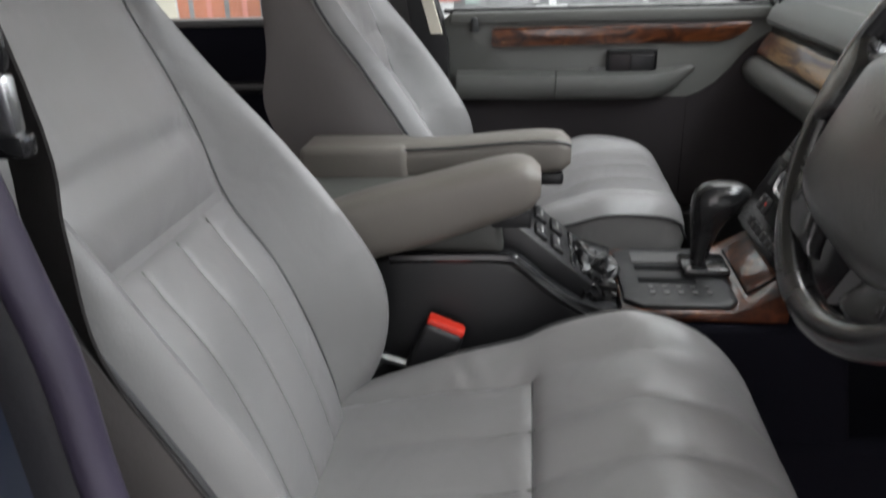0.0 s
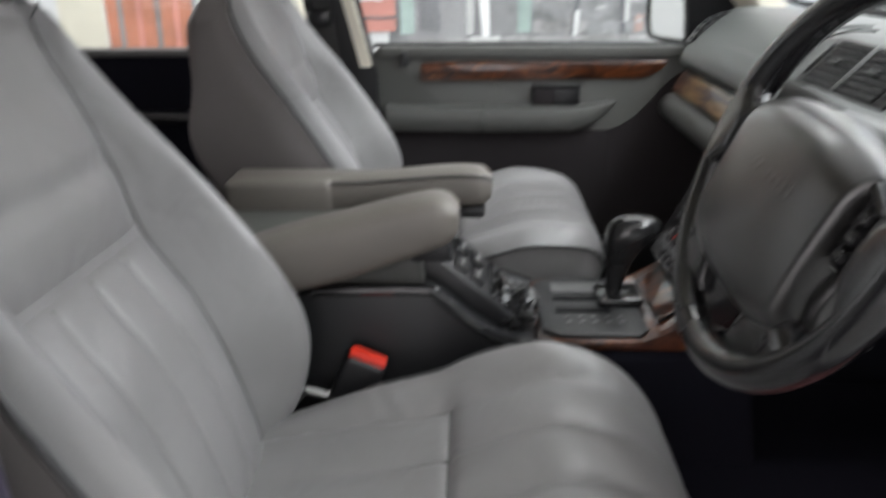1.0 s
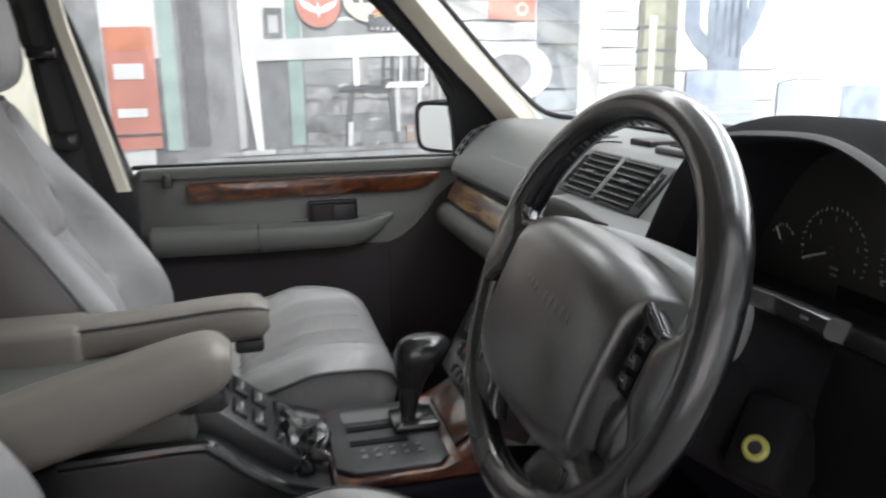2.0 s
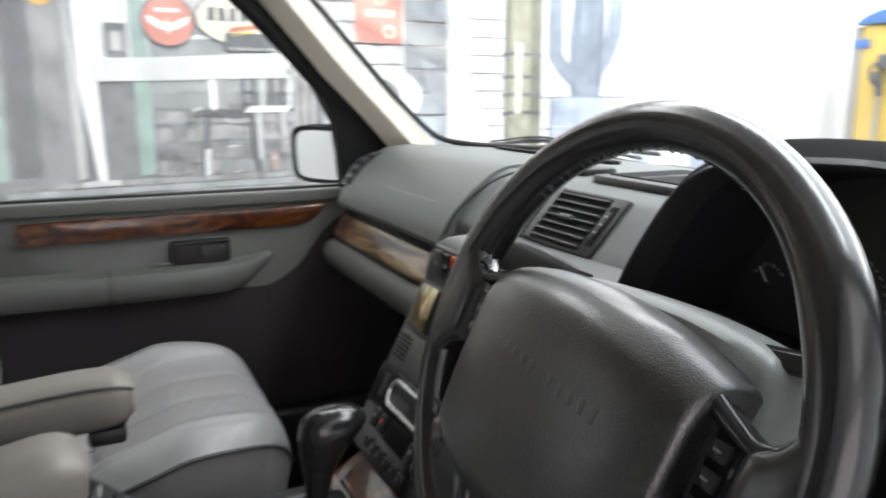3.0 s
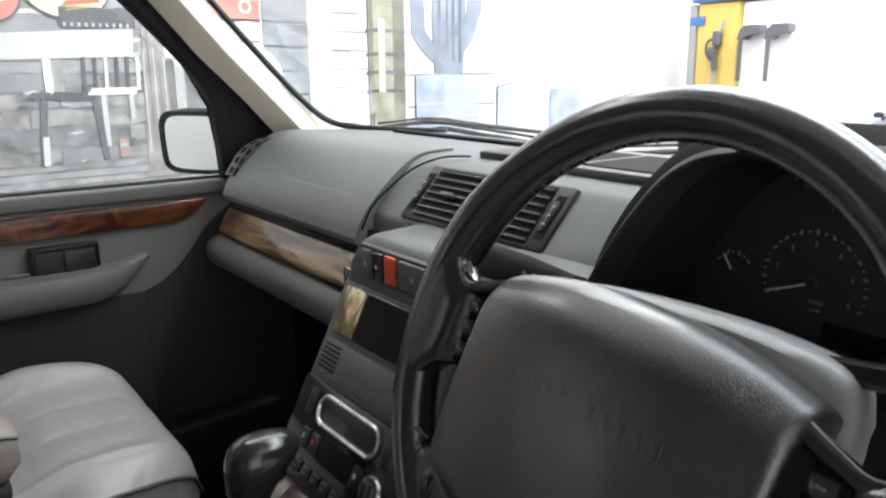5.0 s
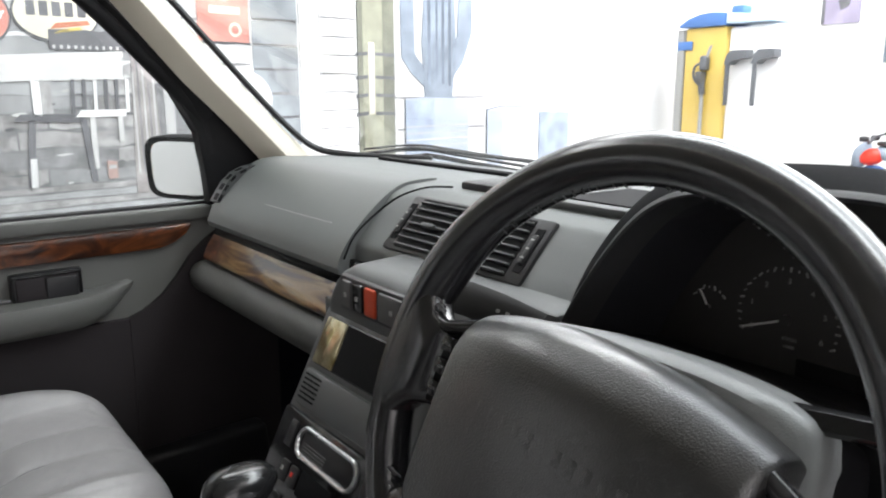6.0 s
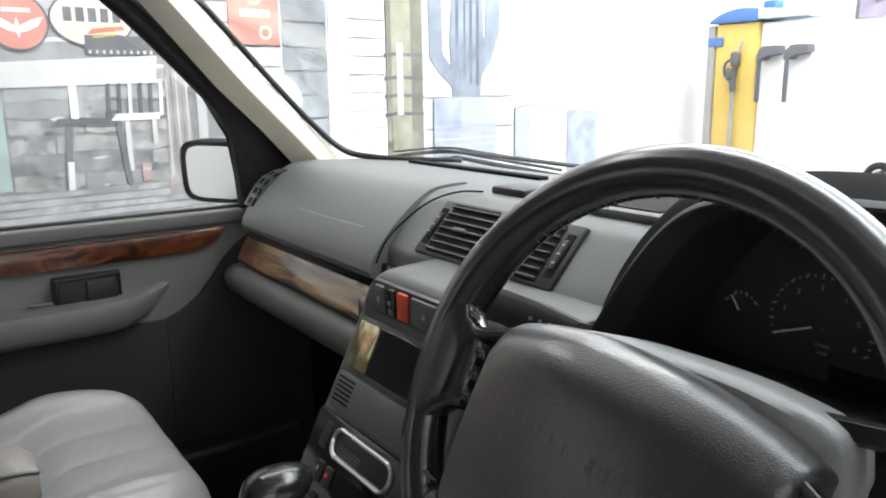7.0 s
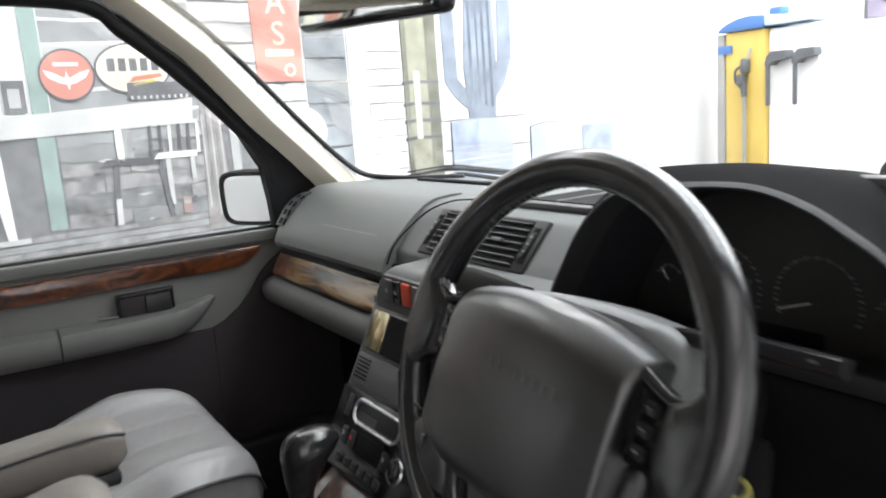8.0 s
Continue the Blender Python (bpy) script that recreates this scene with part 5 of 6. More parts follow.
# ---------------------------------------------------------------- instrument binnacle
binn = thing("instrument_binnacle", "black hooded instrument cluster behind the steering wheel", "instrument cluster", (1.4, -0.43, 1.2))
RIDGE = smooth_path([(0, y, z) for y, z in ((-0.200, 1.150), (-0.206, 1.205), (-0.218, 1.243), (-0.244, 1.278), (-0.276, 1.308), (-0.318, 1.327), (-0.38, 1.334), (-0.44, 1.334), (-0.492, 1.328), (-0.530, 1.311), (-0.562, 1.284), (-0.605, 1.235), (-0.650, 1.150))], 64)
LIP = smooth_path([(0, y, z) for y, z in ((-0.212, 1.150), (-0.226, 1.185), (-0.260, 1.240), (-0.295, 1.284), (-0.326, 1.307), (-0.360, 1.3165), (-0.42, 1.3225), (-0.484, 1.3235), (-0.530, 1.311), (-0.566, 1.292), (-0.596, 1.272), (-0.632, 1.225), (-0.664, 1.150))], 64)


def arch_at(x, w, inner=1.0, dz=0.0):
    """An arch of the hood at x: w blends the rear ridge (0) into the front lip (1), inner draws it inwards."""
    return [(x, -0.43 + ((p.y * (1 - w) + q.y * w) + 0.43) * inner, 1.150 + ((p.z * (1 - w) + q.z * w) - 1.150) * (inner * 0.75 + 0.25) + dz) for p, q in zip(RIDGE, LIP)]


bm = loft([arch_at(1.62, 0, 1.0, -0.055), arch_at(1.50, 0, 1.0, -0.018), arch_at(1.40, 0, 1.0, -0.003), arch_at(1.36, 0.0), arch_at(1.338, 0.2, 1.0), arch_at(1.318, 0.5, 1.0), arch_at(1.304, 0.85, 1.0)], closed=False, caps=False)
bmesh.ops.solidify(bm, geom=bm.faces[:], thickness=0.003)
part("hood", bm, HOOD_GREY, binn, "black grained hood")
bm = loft([arch_at(1.304, 0.86, 1.003), arch_at(1.297, 0.96, 1.001), arch_at(1.293, 1.0, 0.992), arch_at(1.294, 1.0, 0.980), arch_at(1.300, 1.0, 0.964), arch_at(1.312, 1.0, 0.950), arch_at(1.326, 1.0, 0.942)], closed=False, caps=False)
bmesh.ops.solidify(bm, geom=bm.faces[:], thickness=0.002)
part("hood_edge_lit", bm, HOOD_EDGE_LIT, binn, "rolled edge of the hood, highlight in its lighter grey")
bm = loft([arch_at(1.325, 1.0, 0.944), arch_at(1.355, 1.0, 0.938, -0.003), arch_at(1.445, 1.0, 0.925, -0.010)], closed=False, caps=False)
bmesh.ops.solidify(bm, geom=bm.faces[:], thickness=0.002)
part("hood_lining", bm, HOOD_LINING, binn, "black inside of the hood")
part("lower_ledge", prism([(1.345, 1.150), (1.35, 1.166), (1.36, 1.167), (1.45, 1.145), (1.45, 1.14)], "y", -0.655, -0.212, 0.002), BLACK_PLASTIC, binn)
face = part("gauge_face", box((1.430, -0.645, 1.10), (1.452, -0.215, 1.318), 0.003), DIAL_BLACK, binn, "black dial face")


def gauge(yc, zc, r, a0, a1, ticks, needle, big):
    for k in range(ticks):
        a = radians(a0 + (a1 - a0) * k / (ticks - 1))
        w = 0.0005 if k % 2 else 0.0008
        d = 0.0022 if k % 2 else 0.0042
        m = Matrix.Translation((1.4295, yc - r * math.cos(a), zc + r * math.sin(a))) @ Matrix.Rotation(a, 4, "X")
        part("tick", box((-0.0006, -d / 2, -w), (0.0008, d / 2, w), m=m), DIM_MARK, face)
    a = radians(needle)
    m = Matrix.Translation((1.4270, yc, zc)) @ Matrix.Rotation(a, 4, "X")
    part("needle", box((-0.0005, -r * 0.95, -0.0009), (0.0005, -r * 0.12, 0.0009), m=m), NEEDLE, face, "white needle")
    part("needle_hub", disc((1.4255, yc, zc), "x", r * 0.11, 0.004, 16), DIAL_BLACK, face)


gauge(-0.285, 1.192, 0.018, 40, 150, 7, 238, False)
gauge(-0.358, 1.197, 0.043, -22, 202, 25, 159, True)
gauge(-0.462, 1.197, 0.043, -22, 202, 29, 162, True)
gauge(-0.535, 1.192, 0.018, 40, 150, 7, 250, False)


def lettering(text, size, m, mat, parent, name="lettering"):
    cu = bpy.data.curves.new(name, "FONT")
    cu.body, cu.size, cu.extrude, cu.align_x, cu.align_y = text, size, 0.0003, "CENTER", "CENTER"
    ob = new(name + "_curve", cu)
    me = bpy.data.meshes.new_from_object(ob)
    bpy.data.objects.remove(ob)
    bpy.data.curves.remove(cu)
    me.materials.clear()
    me.materials.append(mat)
    me.transform(world_of(parent).inverted() @ m)
    out = new(name, me)
    out.parent = parent
    return out


def on_dial(y, z):
    """Text facing the driver."""
    return Matrix.Translation((1.4292, y, z)) @ Matrix(((0, 0, -1), (-1, 0, 0), (0, 1, 0))).to_4x4()


for k in range(7):
    a = radians(-22 + 224 * k / 6)
    lettering(str(k), 0.0070, on_dial(-0.358 - 0.033 * -math.cos(a) * 1.0, 1.197 + 0.033 * math.sin(a)), DIM_MARK, face, "numeral")
lettering("r/min", 0.006, on_dial(-0.362, 1.181), DIM_MARK, face, "dial_text")
lettering("x1000", 0.004, on_dial(-0.362, 1.174), DIM_MARK, face, "dial_text")
part("warning_window", box((1.4285, -0.47, 1.150), (1.431, -0.37, 1.166)), SATIN_BLACK, face)

# ---------------------------------------------------------------- passenger door
door = thing("passenger_door", "closed grey passenger door with walnut strip and armrest", "car door", (0.95, 0.76, 0.5))
part("door_card", prism([(0.63, 0.55), (0.63, 1.160), (0.645, 1.172), (1.36, 1.172), (1.40, 1.155), (1.46, 0.9), (1.46, 0.55)], "y", 0.722, 0.79, 0.006), DOOR_GREY, door, "grey moulded door card")
part("belt_rail", prism([(0.645, 1.150), (0.645, 1.170), (0.652, 1.176), (1.335, 1.176), (1.335, 1.150)], "y", 0.712, 0.742, 0.005, 3), DOOR_GREY, door, "grey padded rail below the window")
part("window_wiper_seal", box((0.63, 0.730, 1.172), (1.345, 0.745, 1.182), 0.003), BLACK_PLASTIC, door, "black rubber strip")
part("wood_strip", prism([(0.742, 1.100), (0.737, 1.106), (0.738, 1.136), (0.744, 1.141), (1.20, 1.143), (1.294, 1.145), (1.297, 1.141), (1.286, 1.127), (1.262, 1.112), (1.238, 1.105)], "y", 0.711, 0.73, 0.003, 2), WALNUT, door, "glossy walnut strip")
for x0, x1 in ((0.66, 0.879), (0.882, 1.19)):
    rings = []
    for k in range(17):
        x = x0 + (x1 - x0) * k / 16
        d = lerp(x, [(0.66, 0.052), (0.88, 0.060), (1.05, 0.058), (1.12, 0.045), (1.16, 0.025), (1.19, 0.004)])
        zt = lerp(x, [(0.66, 1.049), (0.88, 1.045), (1.10, 1.046), (1.19, 1.056)])
        zb = lerp(x, [(0.66, 0.985), (1.05, 0.984), (1.12, 0.992), (1.19, 1.045)])
        rings.append([(x, 0.730, zt), (x, 0.728 - d * 0.5, zt + 0.001), (x, 0.728 - d * 0.9, zt - 0.005), (x, 0.728 - d, zt - (zt - zb) * 0.3), (x, 0.728 - d * 0.97, zb + (zt - zb) * 0.3), (x, 0.728 - d * 0.78, zb + (zt - zb) * 0.08), (x, 0.728 - d * 0.4, zb), (x, 0.730, zb)])
    part("armrest", loft(rings), DOOR_GREY, door, "grey padded door armrest")
part("switch_blank", box((0.955, 0.705, 1.046), (0.992, 0.716, 1.052), 0.002), LINT_GREY, door)
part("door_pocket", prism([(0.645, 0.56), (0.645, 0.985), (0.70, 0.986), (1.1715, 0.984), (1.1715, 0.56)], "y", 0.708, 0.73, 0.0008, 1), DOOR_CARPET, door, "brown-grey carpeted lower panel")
# shade on the front of the door card, painted as a dark panel
part("front_shade", prism([(1.172, 0.56), (1.172, 0.984), (1.200, 0.994), (1.235, 1.018), (1.264, 1.050), (1.290, 1.084), (1.314, 1.106), (1.34, 1.124), (1.37, 1.136), (1.43, 1.138), (1.455, 1.05), (1.455, 0.56)], "y", 0.708, 0.73, 0.0008, 1), DOOR_CARPET, door, "front of the door, shade painted in carpet colour")
part("lower_bin", prism([(0.66, 0.56), (0.66, 0.72), (1.40, 0.74), (1.42, 0.56)], "y", 0.655, 0.705, 0.012, 3), BLACK_PLASTIC, door, "black door bin")
hd = part("handle_bezel", box((0.992, 0.706, 1.031), (1.102, 0.728, 1.090), 0.004), BLACK_PLASTIC, door, "black inner door handle")
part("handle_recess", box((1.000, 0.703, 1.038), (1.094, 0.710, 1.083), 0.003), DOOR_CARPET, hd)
part("handle_lever", box((1.044, 0.699, 1.040), (1.093, 0.706, 1.081), 0.003), BLACK_PLASTIC, hd, "black pull lever")
part("handle_rim", tube([(0.996, 0.705, 1.035), (1.098, 0.705, 1.035), (1.098, 0.705, 1.086), (0.996, 0.705, 1.086)], 0.0028, 6, closed=True), SATIN_BLACK, hd)
part("lock_button", loft([[(0.700 + r * math.cos(a), 0.716 - 0.004 + r * math.sin(a), z) for a in [2 * math.pi * j / 14 for j in range(14)]] for z, r in ((1.135, 0.011), (1.150, 0.011), (1.163, 0.008), (1.166, 0.003))]), BLACK_PLASTIC, door, "black lock button")
part("window_frame", tube(smooth_path([(0.610, 0.735, 1.175), (0.56, 0.73, 1.40), (0.50, 0.715, 1.58), (0.50, 0.70, 1.635), (0.60, 0.695, 1.645), (0.98, 0.695, 1.642), (1.075, 0.70, 1.588), (1.175, 0.705, 1.502), (1.29, 0.715, 1.382), (1.332, 0.72, 1.325), (1.34, 0.72, 1.27)], 60), 0.014, 10), SEAL_BLACK, door, "black window seal")
g = part("side_window", prism([(0.60, 1.172), (0.49, 1.64), (0.98, 1.64), (1.30, 1.36), (1.36, 1.172)], "y", 0.744, 0.748), SIDE_GLASS, door, "slightly hazy clear glass", smooth=False)
g.visible_shadow = False
part("mirror_sail", prism([(1.332, 1.176), (1.325, 1.31), (1.275, 1.385), (1.315, 1.43), (1.40, 1.335), (1.47, 1.25), (1.44, 1.176)], "y", 0.708, 0.742, 0.006), SEAL_BLACK, door, "black mirror corner panel")
part("frame_flank", loft([[(x0, 0.705, z0), (x0 + 0.016, 0.697, z0 + 0.010), (x0 + 0.06, 0.735, z0 + 0.022), (x0, 0.74, z0)] for x0, z0 in ((0.965, 1.655), (1.062, 1.605), (1.165, 1.516), (1.285, 1.392), (1.330, 1.330))]), SEAL_BLACK, door, "black inner window frame")

# ---------------------------------------------------------------- mirrors
wing_mirror = thing("wing_mirror", "black door mirror with a pale reflecting glass", "mirror", (1.32, 0.86, 1.19))
MM = Matrix.Translation((1.340, 0.872, 1.2315)) @ pose(0, 0, 0, 0, -3, 30.5)


def mirror_ring(x, k, off=0.0):
    """Rounded outline of the mirror head, k times its size."""
    return [MM @ Vector((x, off + 0.086 * k * math.copysign(abs(math.cos(a)) ** 0.42, math.cos(a)), 0.0635 * k * math.copysign(abs(math.sin(a)) ** 0.42, math.sin(a)))) for a in [2 * math.pi * j / 44 for j in range(44)]]


part("housing", loft([mirror_ring(x, k) for x, k in ((-0.006, 0.92), (-0.010, 0.985), (-0.005, 1.02), (0.03, 1.02), (0.07, 0.93), (0.09, 0.75))]), DEEP_BLACK, wing_mirror)
part("mirror_glass", loft([mirror_ring(-0.004, 0.845, -0.0055), mirror_ring(-0.0115, 0.85, -0.0055), mirror_ring(-0.012, 0.83, -0.0055)]), MIRROR, wing_mirror, "pale mirror glass", smooth=False)
part("mount", box((1.375, 0.745, 1.185), (1.42, 0.84, 1.215), 0.008), BLACK_PLASTIC, wing_mirror)

inner_mirror = thing("rear_view_mirror", "black rear-view mirror hanging from the windscreen", "mirror", (1.19, -0.02, 1.56))
RM = Matrix.Translation((1.195, -0.035, 1.547)) @ pose(0, 0, 0, 2, 8, 10)
part("housing", box((0.0, -0.140, -0.036), (0.03, 0.140, 0.036), 0.012, 4, m=RM), SATIN_BLACK, inner_mirror)
part("mirror_glass", box((-0.003, -0.130, -0.030), (0.003, 0.130, 0.030), 0.003, 2, m=RM), MIRROR, inner_mirror, "mirror glass reflecting the cream lining")
part("stem", tube([(1.215, -0.03, 1.56), (1.20, -0.02, 1.60), (1.19, -0.01, 1.605)], 0.009, 8), SATIN_BLACK, inner_mirror)

# ---------------------------------------------------------------- printed mural of an old filling station
mural = thing("wall_mural", "large printed wall mural of an old roadside filling station", "mural", (1.5, 2.45, 1.0))


def paint(name, poly, mat, layer, label=""):
    """A printed shape, given as (x, z), laid flat on the mural."""
    bm = prism(poly, "y", -0.0012 * layer, 0.0)
    for v in bm.verts:
        v.co.y += wall_y(v.co.x)
    return part(name, bm, mat, mural, label, smooth=False)


def rect(x0, x1, z0, z1, lean=0.0):
    return [(x0, z0), (x1, z0), (x1 + lean, z1), (x0 + lean, z1)]


def oval(x, z, rx, rz, n=32):
    return [(x + rx * math.cos(2 * math.pi * k / n), z + rz * math.sin(2 * math.pi * k / n)) for k in range(n)]


def rough(x0, x1, z0, z1, n=9, w=0.006):
    """A board with ragged edges."""
    top = [(x1 - (x1 - x0) * k / n, z1 + random.uniform(-w, w)) for k in range(n + 1)]
    bot = [(x0 + (x1 - x0) * k / n, z0 + random.uniform(-w, w)) for k in range(n + 1)]
    return bot + top


random.seed(4)
M_RIB = print_mat("print_rib_blue", (0.165, 0.195, 0.245), 0.4, 6)
M_OLIVE = print_mat("print_dark_olive", (0.24, 0.245, 0.19), 0.35, 8)
M_JOINT = print_mat("print_joint_grey", (0.24, 0.24, 0.245), 0.4, 11)
paint("mural_sheet", rect(-1.6, 4.75, 0.55, 2.45), M_WHITE, 0.5, "white printed backing")
# plank wall of the porch, above and below the rail
for k in range(9):
    z = 1.40 + 0.088 * k
    paint("printed_plank", rough(1.12, 1.70, z + 0.008, z + 0.083, 9, 0.004), M_PLANK if k % 3 else M_LIGHT, 1)
    paint("printed_plank", rough(1.70, 2.22, z + 0.008, z + 0.083, 9, 0.004), M_LIGHT if k % 3 else M_PALE, 1)
paint("printed_shade", rect(0.50, 2.40, 0.60, 1.42), M_JOINT, 1, "grey printed shadow under the porch")
for k in range(7):
    z = 1.035 + 0.066 * k
    x = 1.12
    while x < 1.68:
        w = random.uniform(0.14, 0.50)
        x2 = min(1.70, x + w)
        paint("printed_board", rough(x + 0.004, x2 - 0.004, z + random.uniform(0.000, 0.012), z + random.uniform(0.052, 0.066), 7, 0.008), random.choice((M_STONE, M_STONE, M_STONE, M_PLANK, M_JOINT)), 2)
        x = x2
for k in range(34):
    x, z, w = random.uniform(1.13, 1.62), random.uniform(1.04, 1.48), random.uniform(0.02, 0.09)
    h = random.uniform(0.004, 0.011)
    paint("printed_stroke", [(x, z), (x + w * 0.4, z - h), (x + w, z + h * 0.3), (x + w * 0.6, z + h)], random.choice((M_DARK, M_MID, M_MID, M_LIGHT)), 3)
for k in range(5):
    paint("printed_floor_board", rough(0.60, 2.35, 0.90 + 0.028 * k, 0.922 + 0.028 * k, 14, 0.003), M_PLANK if k % 2 else M_STONE, 2)
paint("printed_door", rect(0.61, 0.83, 1.03, 1.95), M_MID, 2, "dark grey printed doorway")
paint("printed_door_panel", rect(0.63, 0.72, 1.06, 1.70), M_DARK, 3)
paint("printed_lamp", oval(0.76, 1.69, 0.035, 0.02), print_mat("print_amber", (0.70, 0.42, 0.14)), 4, "amber printed lamp")
for x0, lean in ((0.55, 0.0), (1.055, 0.0)):
    paint("printed_green_post", rect(x0, x0 + 0.06, 1.05, 2.3, lean), M_GREEN, 4, "sage green printed post")
paint("printed_leg", [(0.905, 1.03), (0.935, 1.03), (0.915, 1.70), (0.83, 1.70)], M_WHITE, 5, "white printed trestle leg")
paint("printed_leg", [(0.835, 1.04), (0.865, 1.05), (0.865, 1.70), (0.825, 1.70)], M_LIGHT, 5)
paint("printed_step", rect(0.85, 0.98, 1.015, 1.035), M_LIGHT, 5)
paint("printed_rail", [(0.90, 1.405), (1.66, 1.425), (1.67, 1.53), (0.90, 1.485)], M_PALE, 6, "pale printed table rail")
paint("printed_lantern", rect(0.965, 1.04, 1.50, 1.62), M_MID, 6)
paint("printed_lantern_glass", rect(0.982, 1.022, 1.52, 1.59), M_LIGHT, 7)
paint("printed_post", [(1.68, 0.98), (1.80, 0.98), (1.78, 1.55), (1.70, 1.55)], M_BROWN, 4, "weathered printed post")
for k in range(5):
    paint("printed_stroke", rough(1.695 + 0.02 * k, 1.702 + 0.02 * k, 1.0 + 0.06 * random.random(), 1.40 + 0.14 * random.random(), 2, 0.006), M_MID if k % 2 else M_LIGHT, 5)
paint("printed_post", rect(1.82, 1.86, 1.0, 1.52), M_LIGHT, 4)
# two wooden chairs
paint("printed_chair_seat", [(1.265, 1.275), (1.50, 1.265), (1.515, 1.295), (1.29, 1.30)], M_DARK, 6, "dark printed chair seat")
for x0, x1 in ((1.315, 1.29), (1.49, 1.515)):
    paint("printed_chair_leg", [(x1, 1.04), (x1 + 0.022, 1.04), (x0 + 0.024, 1.28), (x0, 1.28)], M_DARK, 6)
paint("printed_chair_leg", rect(1.300, 1.322, 1.035, 1.14, 0.006), M_WHITE, 7)
paint("printed_chair_post", rect(1.335, 1.362, 1.29, 1.42), M_WHITE, 6)
paint("printed_chair_back", rect(1.335, 1.40, 1.30, 1.415), M_STONE, 5)
for k in range(6):
    paint("printed_spindle", rect(1.465 + 0.040 * k, 1.478 + 0.040 * k, 1.30, 1.425, 0.004), M_DARK if k in (0, 1, 3, 4) else M_WHITE, 6)
paint("printed_chair_seat", [(1.475, 1.285), (1.66, 1.285), (1.665, 1.31), (1.50, 1.31)], M_WHITE, 7, "white printed chair seat")
paint("printed_chair_leg", rect(1.63, 1.648, 1.19, 1.29), M_LIGHT, 7)
paint("printed_chair_leg", rect(1.525, 1.545, 1.09, 1.29), M_LIGHT, 6)
paint("printed_bottle", rough(1.575, 1.612, 1.045, 1.115, 4, 0.004), print_mat("print_dull_red", (0.46, 0.33, 0.30)), 6)
paint("printed_bottle", rect(1.58, 1.608, 1.085, 1.10), M_LIGHT, 7)
# signs
paint("printed_round_sign", oval(1.195, 1.635, 0.102, 0.100), M_DARK, 5)
paint("printed_round_sign", oval(1.195, 1.635, 0.094, 0.092), M_RED, 6, "round red printed sign")
paint("printed_sign_bar", rect(1.150, 1.240, 1.668, 1.682), M_WHITE, 7)
paint("printed_sign_wing", [(1.112, 1.655), (1.150, 1.643), (1.185, 1.622), (1.193, 1.650), (1.201, 1.622), (1.238, 1.643), (1.278, 1.655), (1.262, 1.625), (1.225, 1.605), (1.202, 1.600), (1.196, 1.578), (1.190, 1.600), (1.165, 1.605), (1.128, 1.625)], M_WHITE, 7, "white wing emblem")
paint("printed_oval_sign", oval(1.445, 1.655, 0.150, 0.102), M_DARK, 5)
paint("printed_oval_sign", oval(1.445, 1.655, 0.142, 0.094), M_CREAM, 6, "cream oval printed sign")
for k in range(5):
    paint("printed_sign_bar", rect(1.345 + 0.043 * k, 1.374 + 0.043 * k, 1.645, 1.695), M_DARK, 7)
paint("printed_sign_bar", [(1.42, 1.60), (1.56, 1.62), (1.55, 1.635), (1.44, 1.622)], M_ORANGE, 7)
paint("printed_sign_bar", [(1.43, 1.585), (1.53, 1.60), (1.52, 1.61), (1.45, 1.598)], print_mat("print_yellow", (0.75, 0.60, 0.18)), 7)
paint("printed_crate", rough(1.41, 1.68, 1.53, 1.60, 9, 0.004), M_DARK, 7, "dark printed crate")
for k in range(10):
    paint("printed_crate_slot", rect(1.42 + 0.025 * k, 1.430 + 0.025 * k, 1.532, 1.545), M_LIGHT, 8)
paint("printed_red_sign", [(1.985, 1.585), (2.215, 1.58), (2.225, 2.20), (1.975, 2.20)], M_RED, 6, "tall red printed sign")
paint("printed_sign_bar", rect(2.035, 2.175, 1.695, 1.725), M_CREAM, 7)
paint("printed_sign_ring", oval(2.15, 1.632, 0.030, 0.030), M_CREAM, 7)
paint("printed_sign_ring", oval(2.15, 1.632, 0.017, 0.017), M_RED, 8)


def on_mural(x, z, layer):
    a = math.atan(0.12)
    return Matrix.Translation((x, wall_y(x) - 0.0012 * layer - 0.0008, z)) @ Matrix.Rotation(a, 4, "Z") @ Matrix.Rotation(radians(90), 4, "X")


for ch, z in (("A", 1.93), ("S", 1.79)):
    lettering(ch, 0.15, on_mural(2.105, z, 6), M_CREAM, mural, "sign_letter")
# tyre, siding and posts
paint("printed_tyre", oval(2.10, 1.345, 0.215, 0.14), M_WHITE, 6, "white-walled printed tyre")
paint("printed_tyre", oval(2.085, 1.345, 0.12, 0.085), M_MID, 7)
for k in range(9):
    paint("printed_siding", rough(2.23, 2.46, 0.95 + 0.105 * k, 1.045 + 0.105 * k, 3, 0.003), M_SLATE, 3)
for k in range(10):
    paint("printed_joint", rough(2.235, 2.455, 0.942 + 0.105 * k, 0.952 + 0.105 * k, 5, 0.003), M_DARK if k % 2 else M_MID, 4)
    paint("printed_joint", rough(2.585, 2.785, 0.943 + 0.085 * k, 0.949 + 0.085 * k, 5, 0.002), M_MID, 5)
for k in range(9):
    paint("printed_joint", rough(1.70, 2.22, 1.396 + 0.088 * k, 1.407 + 0.088 * k, 9, 0.004), M_MID if k % 2 else M_DARK, 2)
paint("printed_white_post", rect(2.47, 2.575, 0.80, 2.4), M_LIGHT, 4, "pale printed post")
for k in range(10):
    paint("printed_siding", rough(2.58, 2.79, 0.95 + 0.085 * k, 1.03 + 0.085 * k, 3, 0.002), M_WHITE, 4)
